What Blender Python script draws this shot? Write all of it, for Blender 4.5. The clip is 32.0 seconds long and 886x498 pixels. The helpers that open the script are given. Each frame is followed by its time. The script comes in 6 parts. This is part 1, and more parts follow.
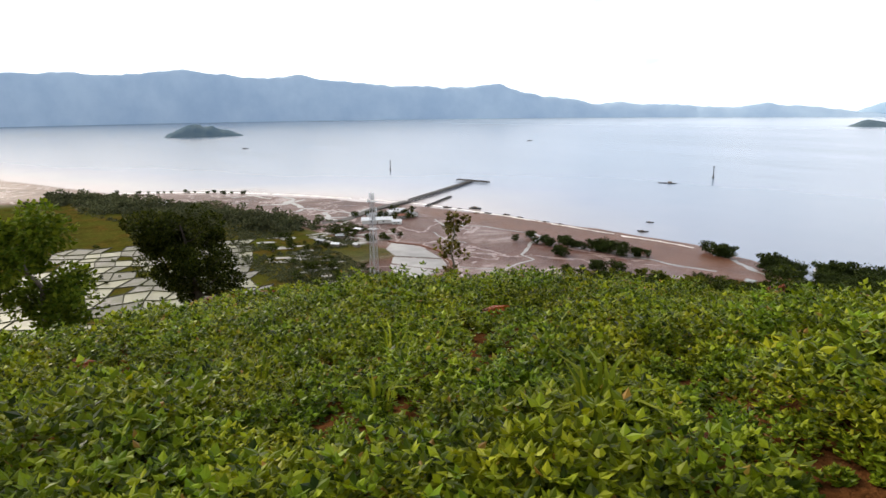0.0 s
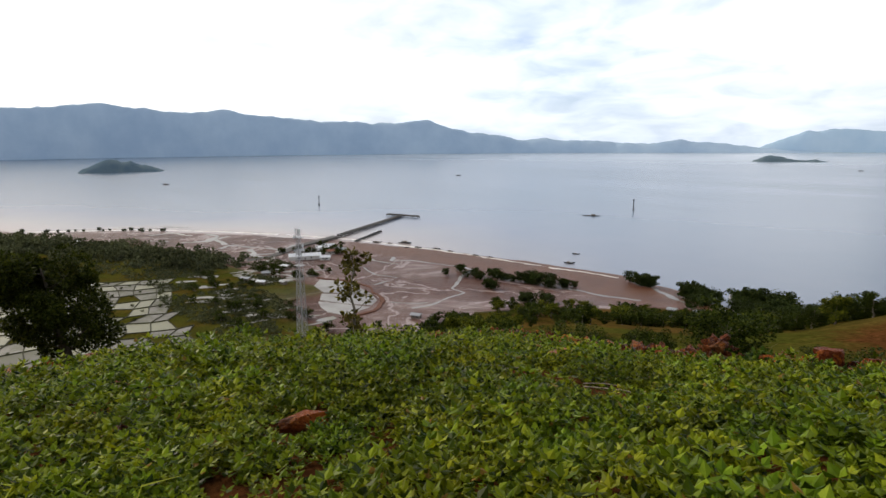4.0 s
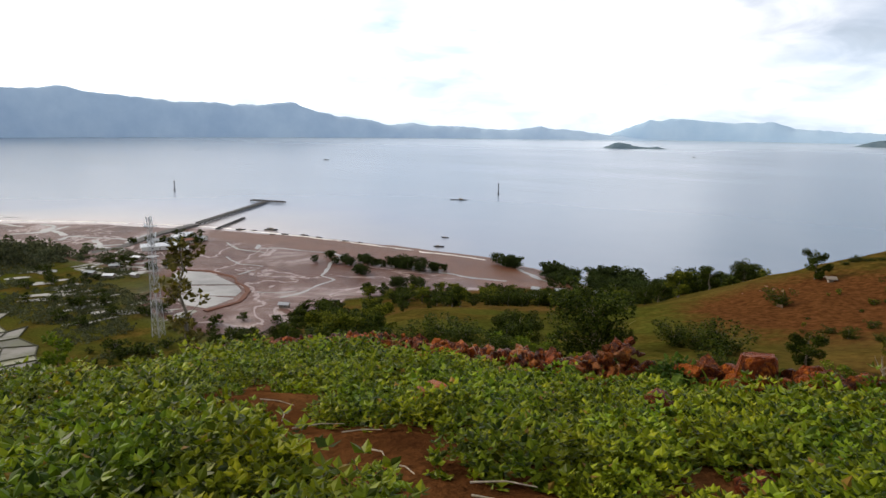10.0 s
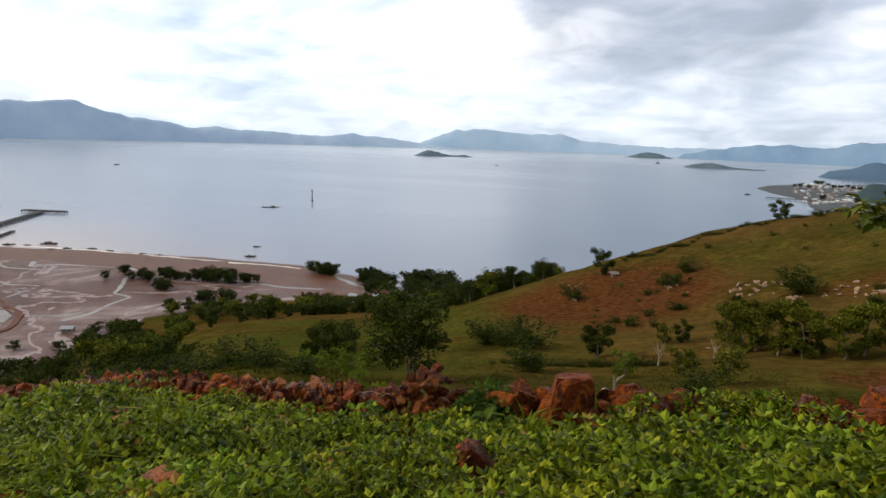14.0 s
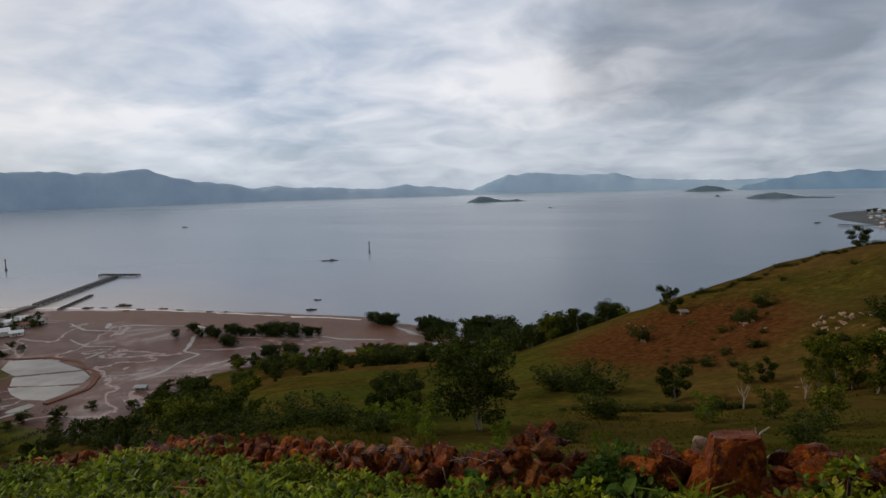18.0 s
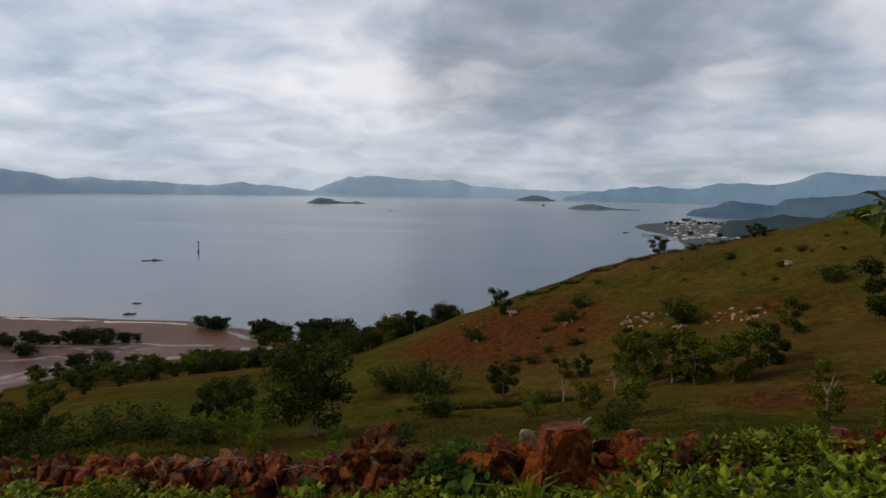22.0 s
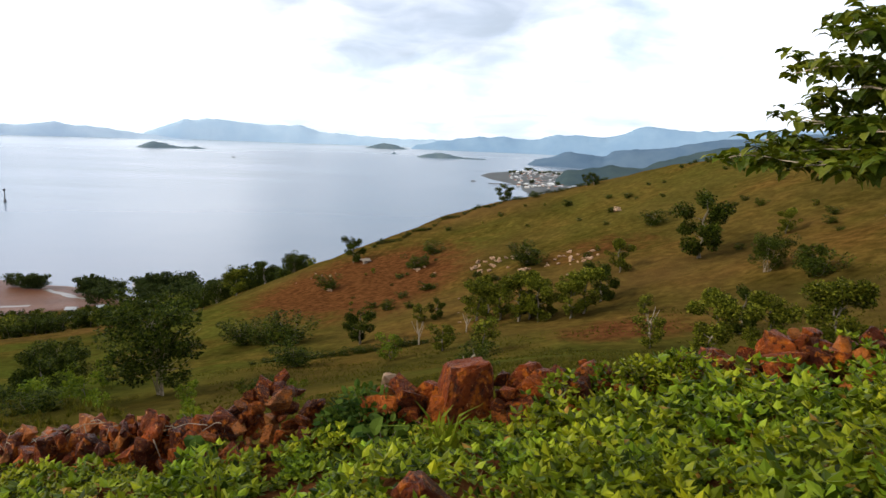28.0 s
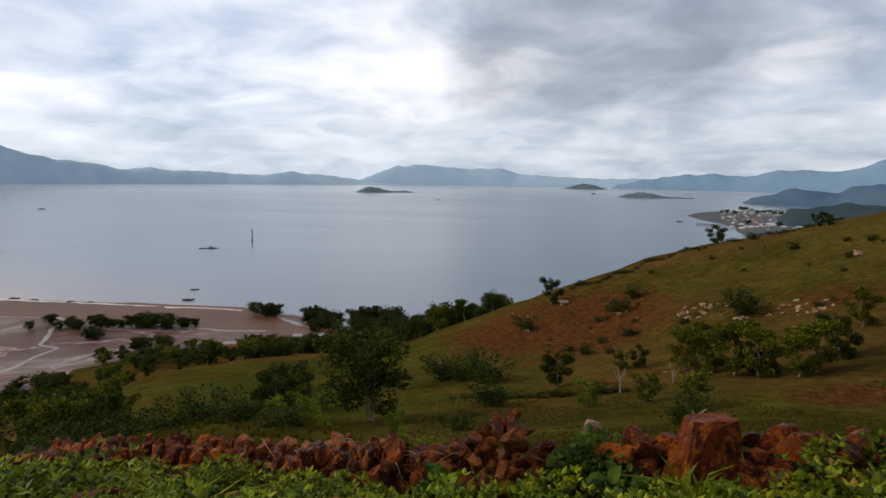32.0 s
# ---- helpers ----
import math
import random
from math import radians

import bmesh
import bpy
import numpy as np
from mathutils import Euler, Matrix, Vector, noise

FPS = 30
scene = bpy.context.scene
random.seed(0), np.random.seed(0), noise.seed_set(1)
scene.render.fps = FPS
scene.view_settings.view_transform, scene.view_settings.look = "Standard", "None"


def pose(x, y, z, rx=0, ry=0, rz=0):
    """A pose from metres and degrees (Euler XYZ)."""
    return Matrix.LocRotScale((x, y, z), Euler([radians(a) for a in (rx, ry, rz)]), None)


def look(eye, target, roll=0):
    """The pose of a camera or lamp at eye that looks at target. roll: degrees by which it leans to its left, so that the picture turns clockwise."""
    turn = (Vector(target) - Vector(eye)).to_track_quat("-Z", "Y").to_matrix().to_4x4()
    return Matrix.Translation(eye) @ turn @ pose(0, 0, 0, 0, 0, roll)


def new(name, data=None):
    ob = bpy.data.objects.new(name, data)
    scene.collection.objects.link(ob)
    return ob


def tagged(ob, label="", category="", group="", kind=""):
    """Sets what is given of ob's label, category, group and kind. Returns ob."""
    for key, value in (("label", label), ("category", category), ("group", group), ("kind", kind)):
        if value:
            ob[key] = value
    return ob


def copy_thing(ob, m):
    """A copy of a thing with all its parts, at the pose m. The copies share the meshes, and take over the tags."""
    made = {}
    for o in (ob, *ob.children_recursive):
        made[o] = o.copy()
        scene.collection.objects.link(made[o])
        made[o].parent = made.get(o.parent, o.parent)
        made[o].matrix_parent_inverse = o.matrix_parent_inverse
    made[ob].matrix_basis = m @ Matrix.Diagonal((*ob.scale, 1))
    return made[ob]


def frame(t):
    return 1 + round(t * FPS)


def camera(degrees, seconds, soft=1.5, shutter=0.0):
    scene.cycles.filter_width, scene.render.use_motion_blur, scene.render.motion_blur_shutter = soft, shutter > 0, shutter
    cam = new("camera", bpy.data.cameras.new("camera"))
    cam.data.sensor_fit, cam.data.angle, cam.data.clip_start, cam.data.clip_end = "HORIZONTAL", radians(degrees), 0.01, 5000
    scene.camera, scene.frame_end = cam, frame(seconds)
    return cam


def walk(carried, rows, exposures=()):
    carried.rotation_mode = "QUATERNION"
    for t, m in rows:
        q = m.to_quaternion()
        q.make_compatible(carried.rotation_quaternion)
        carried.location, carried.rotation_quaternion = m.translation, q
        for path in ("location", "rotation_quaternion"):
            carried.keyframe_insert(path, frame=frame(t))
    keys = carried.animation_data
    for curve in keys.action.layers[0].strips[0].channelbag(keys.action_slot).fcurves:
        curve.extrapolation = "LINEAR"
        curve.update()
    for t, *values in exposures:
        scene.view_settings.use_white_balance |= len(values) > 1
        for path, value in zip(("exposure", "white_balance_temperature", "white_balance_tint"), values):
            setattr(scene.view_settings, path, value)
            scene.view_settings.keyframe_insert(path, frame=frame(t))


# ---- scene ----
# ---- camera: metres, heading clockwise from +y, tilt, lean ----
ROWS = [
    (0.0, 5.573, -6.797, 101.623, -59.04, -13.08, -0.66),
    (0.5, 5.172, -6.337, 101.584, -55.94, -9.01, 1.07),
    (1.0, 4.791, -6.024, 101.436, -56.27, -10.40, 1.48),
    (1.5, 4.511, -5.730, 101.343, -53.36, -9.97, -0.20),
    (2.0, 4.300, -5.435, 101.279, -55.08, -8.63, 1.74),
    (2.5, 4.104, -5.206, 101.237, -57.00, -10.40, 0.55),
    (3.0, 3.962, -4.881, 101.207, -54.08, -11.05, -1.10),
    (3.5, 3.832, -4.529, 101.171, -52.57, -9.86, -0.36),
    (5.5, 3.216, -3.812, 101.200, -52.40, -10.85, -1.25),
    (6.0, 3.053, -3.612, 101.164, -50.92, -11.33, -1.75),
    (6.5, 2.870, -3.479, 101.120, -48.23, -12.96, -2.32),
    (7.0, 2.766, -3.296, 101.070, -52.49, -10.19, 2.01),
    (7.5, 2.560, -3.183, 100.950, -51.44, -11.43, 1.15),
    (8.0, 2.360, -3.045, 100.972, -52.32, -13.93, -0.55),
    (8.5, 2.245, -2.880, 100.925, -54.86, -12.47, -0.94),
    (9.0, 2.057, -2.711, 100.853, -52.82, -11.11, -0.70),
    (9.5, 1.933, -2.569, 100.834, -47.91, -13.09, -0.01),
    (10.0, 1.894, -2.233, 100.748, -40.52, -11.36, 0.50),
    (10.5, 1.816, -1.976, 100.728, -30.44, -14.52, 1.53),
    (11.0, 1.683, -1.764, 100.668, -22.54, -10.90, 0.50),
    (11.5, 1.614, -1.520, 100.614, -19.86, -10.18, 1.47),
    (12.0, 1.575, -1.361, 100.616, -16.97, -10.87, 2.56),
    (12.5, 1.515, -1.255, 100.602, -16.80, -10.36, 0.72),
    (13.0, 1.484, -1.096, 100.585, -18.65, -10.47, 0.58),
    (13.5, 1.445, -0.948, 100.588, -22.57, -10.21, 1.80),
    (15.5, 1.095, -0.534, 100.426, -24.18, -11.20, 1.77),
    (16.0, 0.931, -0.354, 100.348, -23.48, -9.79, -0.51),
    (16.5, 0.789, -0.170, 100.300, -27.97, -7.11, -1.06),
    (17.0, 0.649, -0.106, 100.254, -27.51, -6.81, -0.63),
    (17.5, 0.557, -0.066, 100.252, -24.02, -6.07, -0.56),
    (18.0, 0.531, -0.032, 100.260, -28.71, -6.16, -1.63),
    (18.5, 0.554, 0.031, 100.249, -30.77, -5.90, -0.66),
    (19.0, 0.533, 0.057, 100.225, -29.78, -6.31, 0.61),
    (19.5, 0.446, 0.029, 100.210, -31.16, -6.83, -0.89),
    (20.0, 0.388, 0.038, 100.201, -30.40, -6.84, -0.03),
    (20.5, 0.373, 0.068, 100.189, -27.74, -6.75, 0.55),
    (21.0, 0.388, 0.090, 100.187, -23.41, -6.41, 1.18),
    (21.5, 0.408, 0.119, 100.184, -19.11, -6.44, 1.42),
    (22.0, 0.441, 0.130, 100.183, -13.93, -6.01, 0.97),
    (22.5, 0.450, 0.152, 100.178, -9.25, -5.95, 1.01),
    (23.0, 0.466, 0.178, 100.170, -6.31, -6.63, 1.22),
    (23.5, 0.478, 0.204, 100.162, -2.13, -6.98, 1.82),
    (24.0, 0.473, 0.208, 100.170, 0.53, -6.20, 2.81),
    (24.5, 0.448, 0.181, 100.171, -1.44, -8.12, 0.84),
    (25.0, 0.431, 0.195, 100.158, -2.18, -8.68, 2.40),
    (25.5, 0.371, 0.235, 100.132, -2.27, -10.46, 1.57),
    (27.5, 0.023, 0.217, 100.098, -1.06, -10.73, 1.28),
    (28.0, -0.003, 0.254, 100.071, -0.06, -10.38, 2.27),
    (28.5, -0.123, 0.250, 100.061, -0.33, -7.91, 0.42),
    (29.0, -0.198, 0.210, 100.060, -1.46, -7.27, 0.83),
    (29.5, -0.232, 0.198, 100.064, -4.28, -7.26, 1.15),
    (30.0, -0.241, 0.214, 100.053, -5.65, -7.78, 0.84),
    (30.5, -0.272, 0.203, 100.059, -7.38, -7.73, 0.71),
    (31.0, -0.281, 0.113, 100.102, -10.97, -6.84, 1.27),
    (31.5, -0.300, 0.081, 100.110, -14.49, -7.17, 0.89),
    (32.0, -0.313, 0.076, 100.105, -18.31, -7.10, 0.65),
]
EXPOSURE = [(0.0, 0.5), (1.0, 0.08), (3.0, -0.08), (6.0, 0.08), (8.0, 0.25), (10.0, 0.2), (12.0, -0.1), (13.0, 0.05), (16.0, -0.55), (17.0, -0.85), (18.0, -0.8), (19.0, -1.1), (20.0, -0.8), (22.0, -0.8), (23.0, -0.55), (25.0, -0.17), (28.0, 0.47), (29.0, -0.06), (30.0, -0.05), (32.0, -0.43)]


def heading(x, y, z, yaw, tilt, lean):
    a, b = radians(yaw), radians(tilt)
    way = Vector((math.sin(a) * math.cos(b), math.cos(a) * math.cos(b), math.sin(b)))
    eye = Vector((x, y, z))
    return look(eye, eye + way, lean)


cam = camera(70.85, 32.0)
walk(cam, [(r[0], heading(*r[1:])) for r in ROWS], EXPOSURE)

# ---- world: a bright overcast sky, one heavy cloud bank over the strait ----
SUN_AZ, SUN_EL = radians(-105), radians(32)
world = bpy.data.worlds.new("overcast_sky")
scene.world = world
world.use_nodes = True


class Nodes:
    """A short way to write node trees."""

    def __init__(self, tree):
        self.tree = tree
        tree.nodes.clear()

    def add(self, kind, ins=None, **props):
        n = self.tree.nodes.new(kind)
        for k, v in props.items():
            if k == "ramp":
                while len(n.color_ramp.elements) < len(v):
                    n.color_ramp.elements.new(0.5)
                for e, (p, c) in zip(n.color_ramp.elements, v):
                    e.position, e.color = p, (*c, 1) if len(c) == 3 else c
            elif k == "op":
                n.operation = v
            elif k == "blend":
                n.blend_type = v
            elif k == "data":
                n.data_type = v
            elif k == "clampf":
                n.use_clamp = v
            elif k == "sky":
                n.sky_type, n.sun_disc, n.sun_elevation, n.sun_rotation = "NISHITA", False, SUN_EL, SUN_AZ
            elif k == "attr":
                n.attribute_name = v
            elif k == "dims":
                n.noise_dimensions = v
            elif k == "feature":
                n.feature = v
        for k, v in (ins or {}).items():
            s = n.inputs[k]
            if isinstance(v, bpy.types.NodeSocket):
                self.tree.links.new(v, s)
            else:
                s.default_value = (*v, 1) if isinstance(v, tuple) and len(v) == 3 and s.type == "RGBA" else v
        return n

    def noise(self, vec, scale, detail=4, rough=0.55, distort=0.0):
        return self.add("ShaderNodeTexNoise", {"Vector": vec, "Scale": scale, "Detail": detail, "Roughness": rough, "Distortion": distort}).outputs[0]

    def ramp(self, fac, stops):
        return self.add("ShaderNodeValToRGB", {0: fac}, ramp=stops).outputs[0]

    def mix(self, fac, a, b, blend="MIX"):
        return self.add("ShaderNodeMix", {0: fac, 6: a, 7: b}, data="RGBA", blend=blend).outputs[2]

    def math(self, op, a, b=0.0, clampf=False):
        return self.add("ShaderNodeMath", {0: a, 1: b}, op=op, clampf=clampf).outputs[0]


def grey(*stops):
    return [(p, (v, v, v)) for p, v in stops]


N = Nodes(world.node_tree)
ray = N.add("ShaderNodeTexCoord").outputs["Generated"]
sky = N.add("ShaderNodeTexSky", sky=True).outputs[0]
up = N.add("ShaderNodeSeparateXYZ", {0: ray}).outputs["Z"]
# clouds lie in a level sheet, so they crowd together towards the horizon
sheet = N.math("DIVIDE", 1.0, N.math("ADD", N.math("MAXIMUM", up, 0.0), 0.25))
flat = N.add("ShaderNodeVectorMath", {0: ray, "Scale": sheet}, op="SCALE").outputs[0]
broad = N.noise(flat, 1.1, 5, 0.5, 0.3)
fine = N.noise(flat, 3.4, 6, 0.5, 0.5)
veil = N.math("ADD", N.math("MULTIPLY", broad, 0.62), N.math("MULTIPLY", fine, 0.38))
# the heavy bank: a soft lump of cloud some 14 degrees up, its rim broken by noise
bank_way = Vector((math.sin(radians(-3)) * 0.975, math.cos(radians(-3)) * 0.975, 0.215)).normalized()
squash = N.add("ShaderNodeMapping", {"Vector": ray, "Scale": (1.0, 1.0, 2.0)}).outputs[0]
bank_at = N.add("ShaderNodeVectorMath", {0: squash, 1: (bank_way.x, bank_way.y, bank_way.z * 2.0)}, op="DISTANCE").outputs["Value"]
bank = N.ramp(N.math("ADD", bank_at, N.math("MULTIPLY", N.math("SUBTRACT", N.noise(ray, 5.5, 6, 0.55, 0.4), 0.5), 0.42)), grey((0.17, 1.0), (0.25, 0.55), (0.34, 0.0)))
cloud = N.ramp(veil, [(0.36, (0.56, 0.69, 0.90)), (0.44, (0.81, 0.91, 1.10)), (0.51, (1.03, 1.09, 1.22)), (0.62, (1.30, 1.31, 1.37))])
cloud = N.mix(N.math("MULTIPLY", bank, N.ramp(fine, grey((0.35, 0.9), (0.65, 0.55)))), cloud, (0.47, 0.52, 0.61))
low = N.ramp(up, grey((0.0, 1.0), (0.13, 0.0)))
cloud = N.mix(N.math("MULTIPLY", low, 0.55), cloud, (0.70, 0.83, 0.97))
sun_way = Vector((math.sin(SUN_AZ) * math.cos(SUN_EL), math.cos(SUN_AZ) * math.cos(SUN_EL), math.sin(SUN_EL)))
toward = N.add("ShaderNodeVectorMath", {0: ray, 1: tuple(sun_way)}, op="DOT_PRODUCT").outputs["Value"]
glow = N.ramp(toward, grey((0.55, 0.0), (1.0, 1.0)))
# unseen sky overhead is dimmed to lower the light on the land
overhead_dim = N.ramp(up, grey((0.40, 0.0), (0.8, 1.0)))
cloud = N.mix(overhead_dim, cloud, (0.17, 0.183, 0.204))
cloud = N.mix(glow, cloud, (1.25, 1.19, 1.13))
open_sky = N.ramp(veil, grey((0.40, 0.78), (0.60, 1.0)))
bg_sky = N.add("ShaderNodeBackground", {"Color": sky, "Strength": 0.11}).outputs[0]
# the cloud's strength rises towards the sun's side
thin = N.math("ADD", 1.04, N.math("MULTIPLY", N.math("MAXIMUM", N.math("MINIMUM", toward, 0.42), -0.25), 0.32))
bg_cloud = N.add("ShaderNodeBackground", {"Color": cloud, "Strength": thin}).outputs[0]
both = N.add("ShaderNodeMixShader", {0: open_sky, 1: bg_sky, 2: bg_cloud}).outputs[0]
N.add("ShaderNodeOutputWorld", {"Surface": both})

sun = new("sun", bpy.data.lights.new("sun", "SUN"))
sun.data.energy, sun.data.angle, sun.data.color = 1.75, radians(12), (1.0, 0.88, 0.70)
sun.matrix_world = look(sun_way * 50 + Vector((0, 0, 100)), (0, 0, 100))


import functools

# ---- materials ----
def material(name, build):
    m = bpy.data.materials.new(name)
    m.use_nodes = True
    n = Nodes(m.node_tree)
    n.add("ShaderNodeOutputMaterial", {"Surface": build(n)})
    return m


def surface(n, color, rough=0.8, bump=None, strength=0.3, distance=0.02, metallic=0.0, spec=0.4, **more):
    ins = {"Base Color": color, "Roughness": rough, "Metallic": metallic, "Specular IOR Level": spec, **more}
    if bump is not None:
        ins["Normal"] = n.add("ShaderNodeBump", {"Height": bump, "Strength": strength, "Distance": distance}).outputs[0]
    return n.add("ShaderNodeBsdfPrincipled", ins).outputs[0]


def place_of(n):
    return n.add("ShaderNodeNewGeometry").outputs["Position"]


def local_of(n):
    return n.add("ShaderNodeTexCoord").outputs["Object"]


def by_island(n):
    return n.add("ShaderNodeNewGeometry").outputs["Random Per Island"]


def by_object(n):
    return n.add("ShaderNodeObjectInfo").outputs["Random"]


def leaf_material(name, dark, mid, light, rough=0.5, glow=0.25, spread=0.9, ripe=False, gloss=0.02):
    """Leaves: their colour differs from leaf to leaf and from patch to patch, and light comes through them."""

    def build(n):
        r = by_island(n)
        c = n.ramp(r, [(0.0, dark), (0.5, mid), (1.0, light)])
        patch = n.noise(place_of(n), spread, 3)
        if ripe:
            hue = n.noise(place_of(n), 1.7, 4, 0.6)
            c = n.mix(1.0, c, n.ramp(hue, [(0.36, (0.75, 0.95, 1.0)), (0.5, (1.0, 1.0, 0.95)), (0.66, (1.35, 1.12, 0.75))]), "MULTIPLY")
            c = n.mix(n.ramp(r, grey((0.99, 0.0), (0.992, 1.0))), c, (0.26, 0.15, 0.03))
        c = n.mix(1.0, c, n.ramp(patch, grey((0.3, 0.62), (0.7, 1.25))), "MULTIPLY")
        fine = n.noise(place_of(n), 60.0, 2)
        c = n.mix(0.25, c, n.ramp(fine, grey((0.3, 0.5), (0.7, 1.4))), "MULTIPLY")
        solid = surface(n, c, rough, spec=gloss)
        thin = n.add("ShaderNodeBsdfTranslucent", {"Color": n.mix(1.0, c, (1.35, 1.3, 0.5), "MULTIPLY")}).outputs[0]
        return n.add("ShaderNodeMixShader", {0: glow, 1: solid, 2: thin}).outputs[0]

    return material(name, build)


M_CROP = leaf_material("crop_leaf", (0.016, 0.030, 0.002), (0.130, 0.172, 0.006), (0.285, 0.335, 0.018), 0.38, 0.16, 0.9, True, 0.07)
M_WEED = leaf_material("weed_leaf", (0.08, 0.12, 0.009), (0.16, 0.2, 0.014), (0.27, 0.29, 0.03))
M_WALLSHRUB = leaf_material("wall_shrub_leaf", (0.02, 0.045, 0.008), (0.045, 0.08, 0.012), (0.1, 0.145, 0.022), 0.5, 0.2, 3.0)
M_GRASS = leaf_material("slope_grass_blade", (0.050, 0.055, 0.009), (0.082, 0.080, 0.013), (0.13, 0.115, 0.020), 0.7, 0.5, 0.08)
M_TEAK = leaf_material("teak_leaf", (0.035, 0.06, 0.006), (0.085, 0.115, 0.010), (0.18, 0.195, 0.02), 0.45, 0.3, 1.5, gloss=0.12)
M_DARKTREE = leaf_material("dark_tree_leaf", (0.012, 0.018, 0.003), (0.030, 0.041, 0.006), (0.075, 0.083, 0.012), 0.5, 0.22, 0.6)
M_BRIGHTTREE = leaf_material("bright_tree_leaf", (0.05, 0.085, 0.008), (0.1, 0.145, 0.012), (0.18, 0.22, 0.022), 0.5, 0.3, 0.6)
M_SHRUB = leaf_material("shrub_leaf", (0.010, 0.017, 0.002), (0.027, 0.042, 0.005), (0.085, 0.100, 0.011), 0.55, 0.14, 0.12)
M_OLIVE = leaf_material("olive_leaf", (0.022, 0.031, 0.003), (0.072, 0.088, 0.008), (0.215, 0.215, 0.022), 0.55, 0.16, 0.12)
M_MANGROVE = leaf_material("mangrove_leaf", (0.016, 0.027, 0.008), (0.032, 0.048, 0.012), (0.065, 0.08, 0.018), 0.55, 0.15, 0.05)
# leaf tones greyed and lifted to hold the haze over the plain
M_WOODLAND = leaf_material("hazed_woodland_leaf", (0.045, 0.053, 0.030), (0.085, 0.094, 0.054), (0.14, 0.147, 0.085), 0.7, 0.15, 0.02)
M_RUST = leaf_material("rusty_leaf", (0.05, 0.045, 0.012), (0.10, 0.085, 0.022), (0.19, 0.16, 0.04), 0.6, 0.2, 0.8)


def bark(name, a, b):
    def build(n):
        v = local_of(n)
        long = n.add("ShaderNodeMapping", {"Vector": v, "Scale": (9.0, 9.0, 1.6)}).outputs[0]
        g = n.noise(long, 2.2, 6, 0.65)
        c = n.mix(n.ramp(g, grey((0.35, 0), (0.65, 1))), a, b)
        c = n.mix(n.ramp(n.noise(v, 1.4, 3), grey((0.45, 0), (0.7, 0.6))), c, (0.10, 0.11, 0.07))
        return surface(n, c, 0.9, g, 0.6, 0.02, spec=0.2)

    return material(name, build)


M_BARK = bark("grey_bark", (0.10, 0.08, 0.06), (0.26, 0.22, 0.17))
M_DARKBARK = bark("dark_bark", (0.035, 0.028, 0.020), (0.09, 0.07, 0.05))
M_PALEBARK = bark("pale_bark", (0.22, 0.17, 0.12), (0.48, 0.40, 0.30))
M_DRYTWIG = bark("dry_wood", (0.22, 0.18, 0.13), (0.45, 0.38, 0.29))


def build_rock(n, pick=by_object, where=local_of):
    k = 1.0 if where is place_of else 0.75
    v = n.add("ShaderNodeMapping", {"Vector": where(n), "Scale": (k, k, k)}).outputs[0]
    r = pick(n)
    c = n.ramp(r, [(0.0, (0.060, 0.012, 0.004)), (0.35, (0.15, 0.028, 0.005)), (0.6, (0.27, 0.052, 0.006)), (0.82, (0.44, 0.10, 0.010)), (1.0, (0.42, 0.17, 0.05))])
    big = n.noise(v, 3.2, 5, 0.6)
    c = n.mix(n.ramp(big, grey((0.42, 0.0), (0.62, 0.8))), c, (0.050, 0.013, 0.007))
    rust = n.noise(v, 7.0, 4, 0.6, 0.4)
    c = n.mix(n.ramp(rust, grey((0.52, 0.0), (0.68, 0.8))), c, (0.58, 0.16, 0.010))
    pits = n.noise(v, 14.0, 4, 0.6)
    c = n.mix(n.ramp(pits, grey((0.34, 0.85), (0.44, 0.0))), c, (0.022, 0.009, 0.006))
    c = n.mix(n.ramp(n.noise(v, 24.0, 3, 0.6), grey((0.62, 0.0), (0.70, 0.75))), c, (0.60, 0.27, 0.09))
    fine = n.noise(v, 45.0, 4, 0.7)
    c = n.mix(0.5, c, n.ramp(fine, grey((0.3, 0.45), (0.7, 1.5))), "MULTIPLY")
    h = n.math("ADD", n.math("MULTIPLY", pits, 0.8), n.math("MULTIPLY", fine, 0.35))
    return surface(n, c, 0.5, h, 1.0, 0.1, spec=0.14)


M_ROCK = material("red_laterite", build_rock)
M_ROCK_JOINED = material("red_laterite_joined", functools.partial(build_rock, pick=by_island, where=place_of))


def build_palerock(n):
    v = local_of(n)
    g = n.noise(v, 2.0, 5, 0.6)
    c = n.mix(n.ramp(g, grey((0.4, 0), (0.62, 1))), (0.36, 0.25, 0.16), (0.24, 0.12, 0.06))
    return surface(n, c, 0.85, g, 0.5, 0.05)


M_PALEROCK = material("pale_rock", build_palerock)


